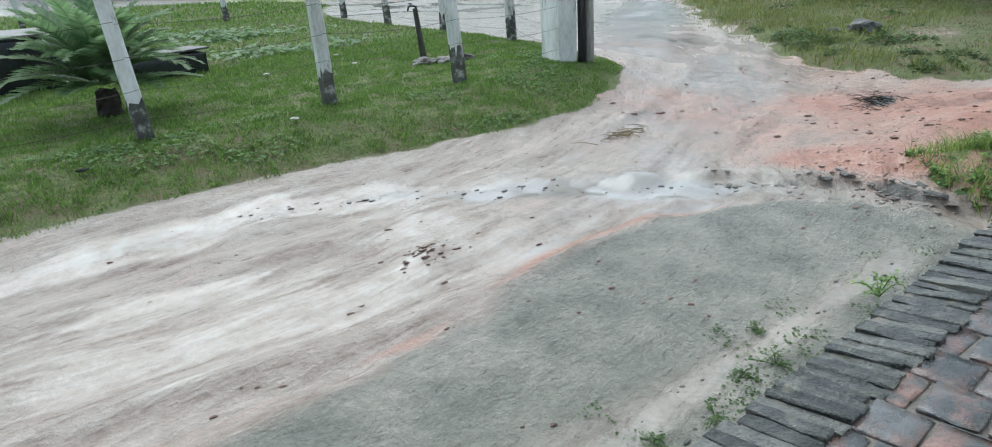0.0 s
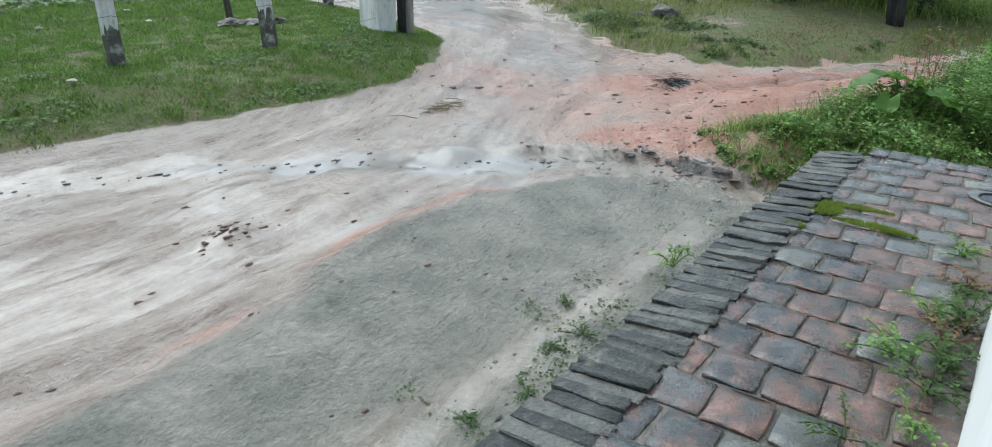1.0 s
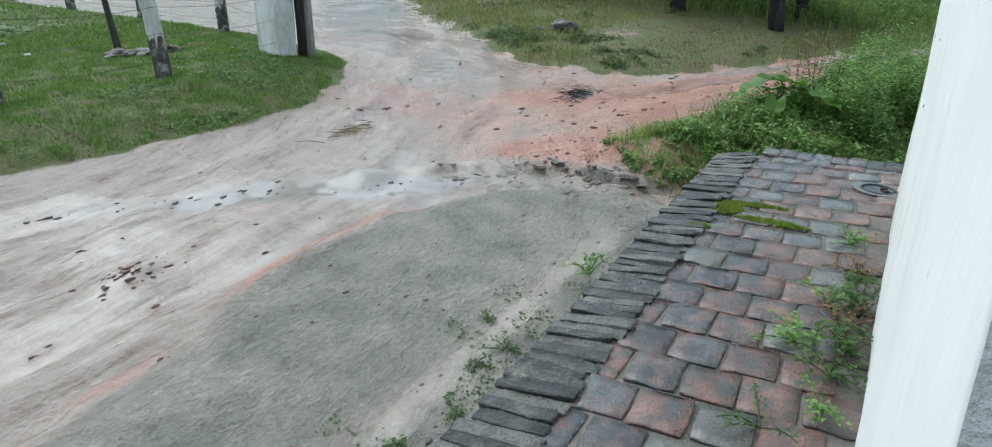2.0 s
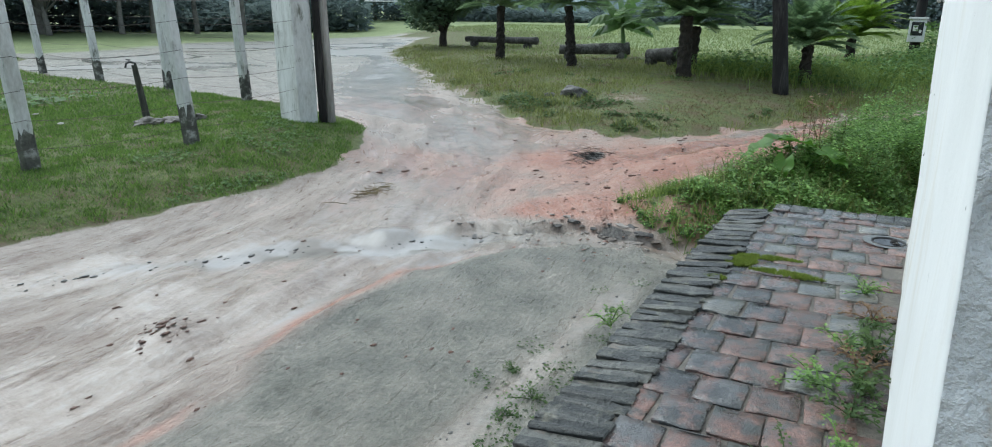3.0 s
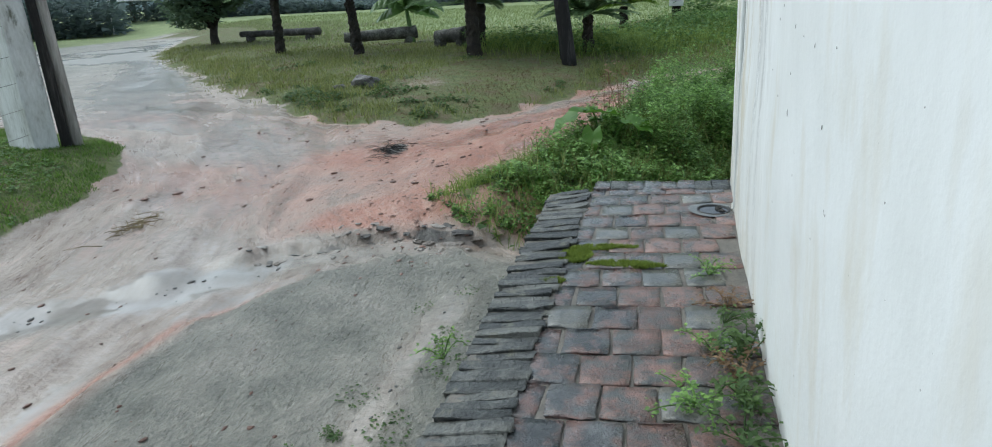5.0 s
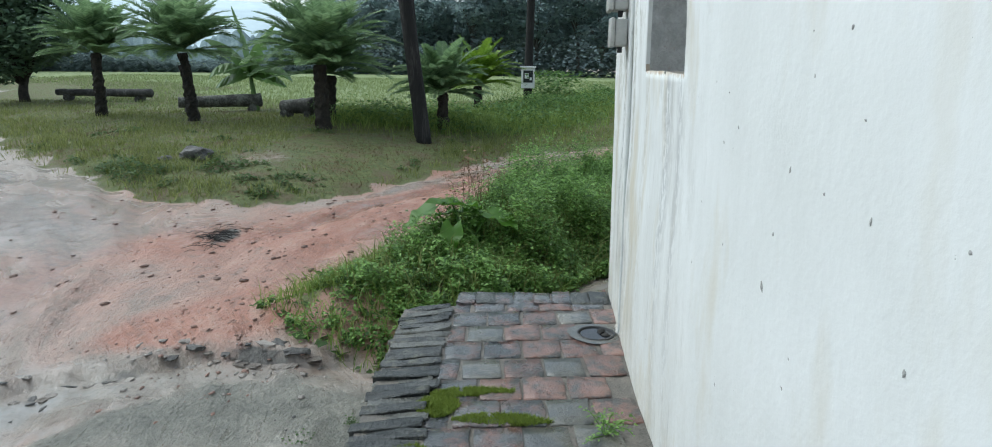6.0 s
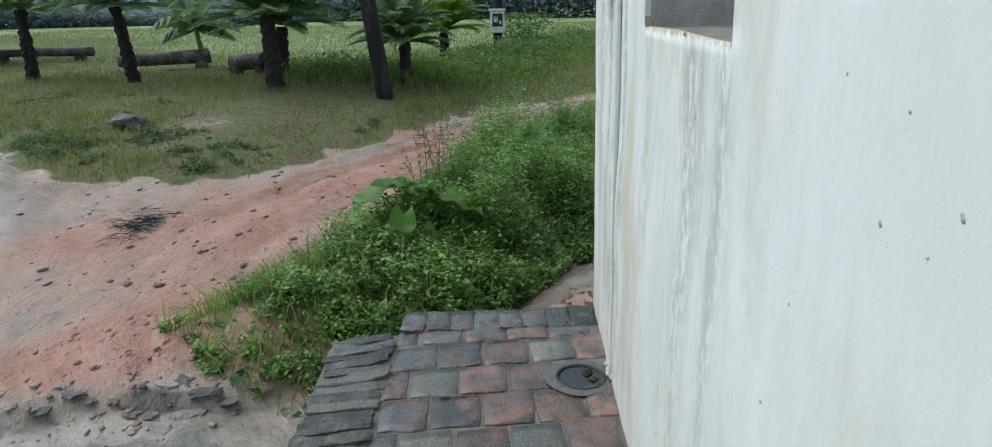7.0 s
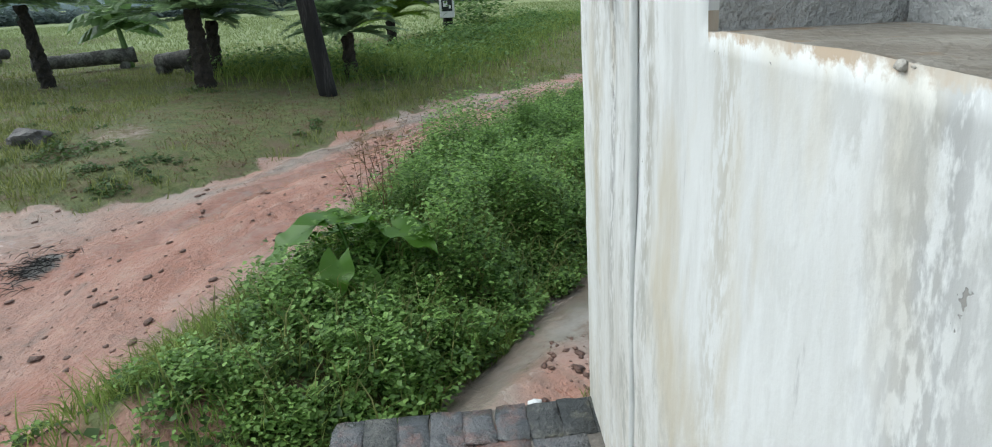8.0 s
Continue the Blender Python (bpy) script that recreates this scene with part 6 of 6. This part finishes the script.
keep = wander(gx, gy, 0.25, 57) > 0.35
gx, gy = gx[keep], gy[keep]
stuff(leaflets("wet_litter", gx, gy, heights(gx, gy) + 0.006, 0.018, BUSH_LEAF, 42, None, 0.3), "dark wet creeping sprigs and litter along the kerb", "litter")


def clods(count, region, size, seed, label, material):
    """Loose lumps lying on the road, each a small rough stone, as one body."""
    r = np.random.default_rng(seed)
    bm = bmesh.new()
    bmesh.ops.create_icosphere(bm, subdivisions=1, radius=1.0)
    v0 = np.array([v.co[:] for v in bm.verts])
    f0 = np.array([[v.index for v in f.verts] for f in bm.faces])
    bm.free()
    x, y = region(r, count)
    z = heights(x, y)
    s = size * (0.3 + 1.2 * r.random(count) ** 3)
    co = v0[None] * (1 + 0.25 * r.normal(size=(count, len(v0), 1))) * s[:, None, None] * np.array([1.5, 1.0, 0.26]) * (0.7 + 0.6 * r.random((count, 1, 3)))
    co = co + np.stack([x, y, z + s * 0.2], 1)[:, None]
    f = f0[None] + (np.arange(count) * len(v0))[:, None, None]
    return stuff(soup("clods", co, f.reshape(-1, 3), material), label, "clods")


clods(260, lambda r, n: (r.uniform(1.0, 9.5, n), r.uniform(1.6, 5.3, n)), 0.011, 1, "scattered dark clods and pebbles on the wet road", CLOD)
clods(300, lambda r, n: (r.normal(6.3, 0.45, n), r.normal(2.0, 0.35, n)), 0.013, 2, "orange clay crumbs below the weed bank", CLOD)
clods(70, lambda r, n: (5.78 + r.normal(0, 0.14, n), r.uniform(1.2, 2.9, n)), 0.016, 3, "grey stones in the washed-out ledge", MUDDY)
clods(60, lambda r, n: (r.normal(2.76, 0.13, n), r.normal(3.42, 0.08, n)), 0.013, 4, "broken heap of clay clods on the road", CLOD)
clods(330, lambda r, n: (np.linspace(7.5, 16, n), np.interp(np.linspace(7.5, 16, n), [7.5, 9, 11, 14, 18], [2.35, 2.3, 1.4, -0.4, -3.9]) + r.normal(0, 0.6, n)), 0.023, 5, "clods along the red trail", CLOD)
clods(170, lambda r, n: (r.uniform(6.6, 11.5, n), r.uniform(2.0, 5.4, n)), 0.024, 9, "flat dark clods trodden into the fork of the road", CLOD)
clods(130, lambda r, n: (r.uniform(2.2, 5.2, n), r.uniform(0.95, 1.5, n)), 0.008, 6, "dark grit in the wet sand below the kerb", STONE)
clods(70, lambda r, n: (lambda k: (k, np.interp(k, [p[0] for p in STREAM[:9]], [p[1] for p in STREAM[:9]]) + r.normal(0.02, 0.12, n)))(r.uniform(2.2, 5.4, n)), 0.017, 7, "dark stones lying in the puddle", STONE)


def ledge_stone(x, y, size, seed):
    """A flat washed-out stone in the ledge."""
    bm = bmesh.new()
    lump(bm, (0, 0, 0), size, seed, 2, 0.75)
    for v in bm.verts:
        v.co.z = min(v.co.z, size[2] * 0.6)
    ob = part("ledge_stone", bm, MUDDY if seed % 3 else STONE)
    ob.matrix_world = pose(x, y, gz(x, y) - size[2] * 0.1, random.Random(seed).uniform(-8, 8), random.Random(seed + 1).uniform(-8, 8), random.Random(seed + 2).uniform(0, 180))
    return tagged(ob, "flat wet stone washed bare in the road", "stone", "stones of the washed-out ledge")


rs = random.Random(4)
for k in range(34):
    y = 1.25 + 1.75 * (k + rs.random()) / 34
    x = 5.87 - 0.5 * max(y - 2.0, 0) + rs.gauss(0, 0.06)
    s = rs.uniform(0.018, 0.048) * (1.15 - 0.35 * (y - 1.25))
    ledge_stone(x, y, (s * rs.uniform(1.0, 1.9), s, s * rs.uniform(0.32, 0.6)), k)


def twig_heap(x, y, n, spread, seed, name, label, material, thin=0.006, size=0.3):
    r = random.Random(seed)
    z = gz(x, y)
    bm = bmesh.new()
    for i in range(n):
        a = r.uniform(0, 3.14)
        cx, cy = x + r.gauss(0, spread[0]), y + r.gauss(0, spread[1])
        L = size * r.uniform(0.3, 1.0)
        h = gz(cx, cy) + r.uniform(0.0, 0.02)
        tube(bm, [((cx - math.cos(a) * L / 2, cy - math.sin(a) * L / 2, h), thin), ((cx, cy, h + 0.015), thin), ((cx + math.cos(a) * L / 2, cy + math.sin(a) * L / 2, h), thin * 0.6)], 4)
    return tagged(part(name, bm, material), label, "twigs", kind="stuff")


twig_heap(9.15, 3.2, 110, (0.22, 0.12), 1, "brushwood", "heap of dark wet twigs lying on the road", TIMBER, 0.003, 0.2)
twig_heap(5.96, 4.42, 34, (0.20, 0.06), 2, "straw_wisp", "wisp of wet yellow straw on the road", STRAW, 0.004, 0.3)


def drain():
    """An open pipe mouth let into the bricks, with lumpy mortar at the wall."""
    x, y = 5.15, -0.33
    z = pave_z(x, y)
    thing = empty("drain", x, y, z)
    bm = bmesh.new()
    n = 24
    prof = [(0.099, -0.01), (0.098, 0.004), (0.092, 0.004), (0.088, -0.002), (0.082, -0.028)]
    loops = [[bm.verts.new((r_ * math.cos(2 * math.pi * k / n), r_ * math.sin(2 * math.pi * k / n), h)) for k in range(n)] for r_, h in prof]
    for a, b in zip(loops, loops[1:]):
        for k in range(n):
            bm.faces.new((a[k], a[(k + 1) % n], b[(k + 1) % n], b[k])).smooth = True
    part("rim", bm, PIPE, thing)
    bm = bmesh.new()
    bmesh.ops.create_circle(bm, cap_ends=True, segments=24, radius=0.081, matrix=Matrix.Translation((0, 0, -0.003)))
    part("water", bm, BLACK_GLASS, thing, "black standing water in the pipe")
    bm = bmesh.new()
    lump(bm, (0.03, -0.03, 0.0), (0.03, 0.022, 0.012), 3, 2, 0.4)
    lump(bm, (-0.02, -0.045, -0.002), (0.02, 0.022, 0.010), 6, 2, 0.4)
    part("debris", bm, TIMBER, thing, "dark leaves caught in the pipe")
    tagged(thing, "open black drain pipe set in the brick footway", "drain")
    bm = bmesh.new()
    for k, (dx, dy, s) in enumerate(((0.03, -0.125, 0.03), (-0.03, -0.13, 0.035), (0.08, -0.12, 0.022), (-0.09, -0.12, 0.025), (0.0, -0.11, 0.02))):
        lump(bm, (x + dx, y + dy, z + 0.008), (s, s * 0.6, s * 0.55), k, 2, 0.5)
    tagged(part("mortar_lump", bm, LIME, smooth=True), "lumpy white mortar between drain and wall", "mortar")
    bm = bmesh.new()
    made = bmesh.ops.create_circle(bm, cap_ends=False, segments=28, radius=0.14)["verts"]
    inner = bmesh.ops.create_circle(bm, cap_ends=False, segments=28, radius=0.099)["verts"]
    for v in made:
        v.co.x *= 1 + 0.15 * noise.noise(v.co * 9)
        v.co.y = max(v.co.y * (1 + 0.15 * noise.noise(v.co * 9)), -0.105)
    bmesh.ops.bridge_loops(bm, edges=bm.edges[:])
    for v in bm.verts:
        v.co += Vector((x, y, z + 0.001))
    tagged(part("mortar_collar", bm, BRICK_TAN), "smeared cement collar round the drain", "mortar")


drain()


def dark_sheets():
    """Black plastic-covered slabs lying on the lawn."""
    for k, (x, y, a, size, lab) in enumerate(((3.0, 13.6, 8, (1.5, 0.5, 0.42), "black plastic-covered slab with a wet shining top"), (3.6, 11.3, 15, (1.3, 0.42, 0.30), "low black trough lying on the lawn"), (0.9, 12.4, -5, (3.0, 1.3, 0.7), "larger black covered heap on the lawn"))):
        thing = empty("black_trough", x, y, gz(x, y), a)
        bm = bmesh.new()
        box(bm, (-size[0] / 2, -size[1] / 2, -0.05), (size[0] / 2, size[1] / 2, size[2]), 0.03)
        bmesh.ops.subdivide_edges(bm, edges=bm.edges[:], cuts=2, use_grid_fill=True)
        for v in bm.verts:
            v.co += Vector((noise.noise(v.co * 3), noise.noise(v.co * 3 + Vector((k, 4, 0))), noise.noise(v.co * 2.2 + Vector((0, 0, k))))) * 0.035
        part("body", bm, TARP, thing, smooth=True)
        bm = bmesh.new()
        box(bm, (-size[0] / 2 - 0.03, -size[1] / 2 - 0.03, size[2] + 0.04), (size[0] / 2 + 0.03, size[1] / 2 + 0.03, size[2] + 0.07), 0.01)
        part("cover", bm, STONE, thing, "pale wet rim of the cover")
        tagged(thing, lab, "trough", "black troughs on the lawn")


dark_sheets()


def cuttings(x, y, seed, spread=(0.9, 0.3), n=260):
    r = np.random.default_rng(seed)
    px_, py_ = x + r.normal(size=n) * spread[0], y + r.normal(size=n) * spread[1]
    ob = leaflets("cut_branches", px_, py_, heights(px_, py_) + 0.10 * r.random(n), 0.16, FROND if seed % 2 else DRY_LEAF, seed, None, 0.4)
    return tagged(ob, "heap of cut branches wilting on the lawn", "branches", "cut branches on the lawn", kind="stuff")


for k, (x, y) in enumerate(((6.0, 17.0), (6.6, 15.6), (6.3, 12.4), (4.0, 18.6))):
    cuttings(x, y, 71 + 2 * k)
gx, gy = scatter(2600, 6.0, 7.2, -0.85, -0.30, 44)
keep = (wander(gx, gy, 0.2, 59) > 0.15) & (gy > -0.60 - 0.62 * (gx - 6.0)) & (gy < -0.38 - 0.62 * (gx - 6.0))
gx, gy = gx[keep], gy[keep]
stuff(tufts("wall_foot_grass", gx, gy, heights(gx, gy), 0.05, 0.003, ROUGH_GRASS, 45, 1.0, 2), "thin grass in red soil at the foot of the wall", "grass")
clods(170, lambda r, n: (r.uniform(5.95, 6.9, n), -0.42 - 0.5 * (r.uniform(0, 0.9, n)) + r.normal(0, 0.05, n)), 0.014, 8, "red earth crumbs at the foot of the wall", CLOD)
bm = bmesh.new()
lump(bm, (6.28, -0.36, gz(6.28, -0.36) + 0.015), (0.022, 0.03, 0.010), 8, 2, 0.5)
tagged(part("white_shard", bm, WHITE_METAL), "small white plastic shard lying on wet sand", "shard")
rl = random.Random(9)
for k, (x, y) in enumerate(((3.4, 6.55), (5.9, 9.6), (6.3, 10.9), (1.4, 6.4), (7.3, 8.8), (4.6, 9.9))):
    bm = bmesh.new()
    lump(bm, (x, y, gz(x, y) + 0.05), (0.05, 0.035, 0.012), k, 2, 0.5)
    tagged(part("fallen_leaf", bm, LIME if k != 3 else TIMBER), "crumpled pale fallen leaf on the grass" if k != 3 else "crumpled dark fallen leaf on the grass", "leaf", "fallen leaves")


# ---- bricks of the footway, piece by piece ----
PAVERS = [worn_brick("brick", 0.2095 - 0.004 * (s % 3), 0.1825 - 0.003 * (s % 4), 0.06, s, 0.007) for s in range(12)]
HALVES = [worn_brick("brick", 0.208, 0.09, 0.06, s + 20, 0.005) for s in range(3)]
KERBS = [worn_brick("kerb_brick", 0.057 + 0.006 * (s % 4), 0.268 + 0.012 * (s % 4), 0.085, s + 40, 0.016) for s in range(16)]
ENDS = [worn_brick("kerb_brick", 0.20, 0.108, 0.08, s + 60, 0.006) for s in range(4)]
rb = random.Random(12)


def lay(name, mesh, mat_, m):
    if not mesh.materials:
        mesh.materials.append(None)
    ob = new(name, mesh)
    ob.material_slots[0].link = "OBJECT"
    ob.material_slots[0].material = mat_
    ob.parent = pavement
    ob.matrix_world = m
    return ob


for row in range(-37, 3):
    u = (row + 0.5) * 0.2165
    v = 0.452 if row % 2 else 0.355
    while v > -0.66:
        p = PAVE @ Vector((u - 0.06 * (v - 0.2) + rb.uniform(-0.004, 0.004), v - 0.0945 + rb.uniform(-0.004, 0.004), 0))
        wall_y = on_wall(p.x, 0, 0.52)[1]
        if p.y < wall_y + 0.02 or math.hypot(p.x - 5.15, p.y + 0.33) < 0.12:
            v -= 0.1895
            continue
        z = pave_z(p.x, p.y) + rb.uniform(-0.004, 0.002)
        dark = 0.75 * math.exp(-((0.44 - v) / 0.24) ** 2) + 0.08 + 0.25 * float(wander(p.x, p.y, 0.7, 60)) + 0.35 * float(ease(5.2, 5.6, p.x)) + 0.30 * float(ease(3.9, 3.0, p.x))
        q = rb.random()
        mat_ = BRICK_DARK if q < dark else (BRICK_RED if rb.random() < 0.74 else BRICK_TAN)
        lay("brick", rb.choice(PAVERS), mat_, Matrix.Translation((p.x, p.y, z)) @ Matrix.Rotation(radians(TILT + 2.8 + rb.uniform(-1.2, 1.2)), 4, "Z") @ Matrix.Rotation(radians(rb.uniform(-0.9, 0.9) - 1.7), 4, "X") @ Matrix.Rotation(radians(rb.uniform(-0.7, 0.7)), 4, "Y"))
        v -= 0.1895
    if row % 2 == 0:
        p = PAVE @ Vector((u - 0.012, 0.412, 0))
        lay("brick", rb.choice(HALVES), BRICK_DARK if rb.random() < 0.7 else BRICK_RED, Matrix.Translation((p.x, p.y, pave_z(p.x, p.y) - 0.004 + rb.uniform(-0.005, 0.004))) @ Matrix.Rotation(radians(TILT + rb.uniform(-2, 2)), 4, "Z"))
x = 5.60
while x > -3.2:
    p = PAVE @ Vector((x - 5.07, 0.0, 0))
    y = p.y + 0.605 - 0.006 * (5.6 - x) + rb.uniform(-0.014, 0.014)
    lay("kerb_brick", rb.choice(KERBS), KERB, Matrix.Translation((p.x, y, 0.506 + rb.uniform(-0.010, 0.008))) @ Matrix.Rotation(radians(TILT + 1 + rb.uniform(-2.5, 2.5)), 4, "Z") @ Matrix.Rotation(radians(-7 + rb.uniform(-3, 3)), 4, "X") @ Matrix.Rotation(radians(rb.uniform(-3.5, 3.5)), 4, "Y"))
    x -= 0.067 + rb.uniform(-0.007, 0.007)
v = 0.40
while v > -0.56:
    p = PAVE @ Vector((0.655, v, 0))
    lay("kerb_brick", rb.choice(ENDS), KERB if rb.random() < 0.7 else BRICK_DARK, Matrix.Translation((p.x, p.y, pave_z(p.x, p.y) + rb.uniform(-0.004, 0.01))) @ Matrix.Rotation(radians(TILT + rb.uniform(-3, 3)), 4, "Z") @ Matrix.Rotation(radians(rb.uniform(-3, 3)), 4, "Y"))
    v -= 0.112
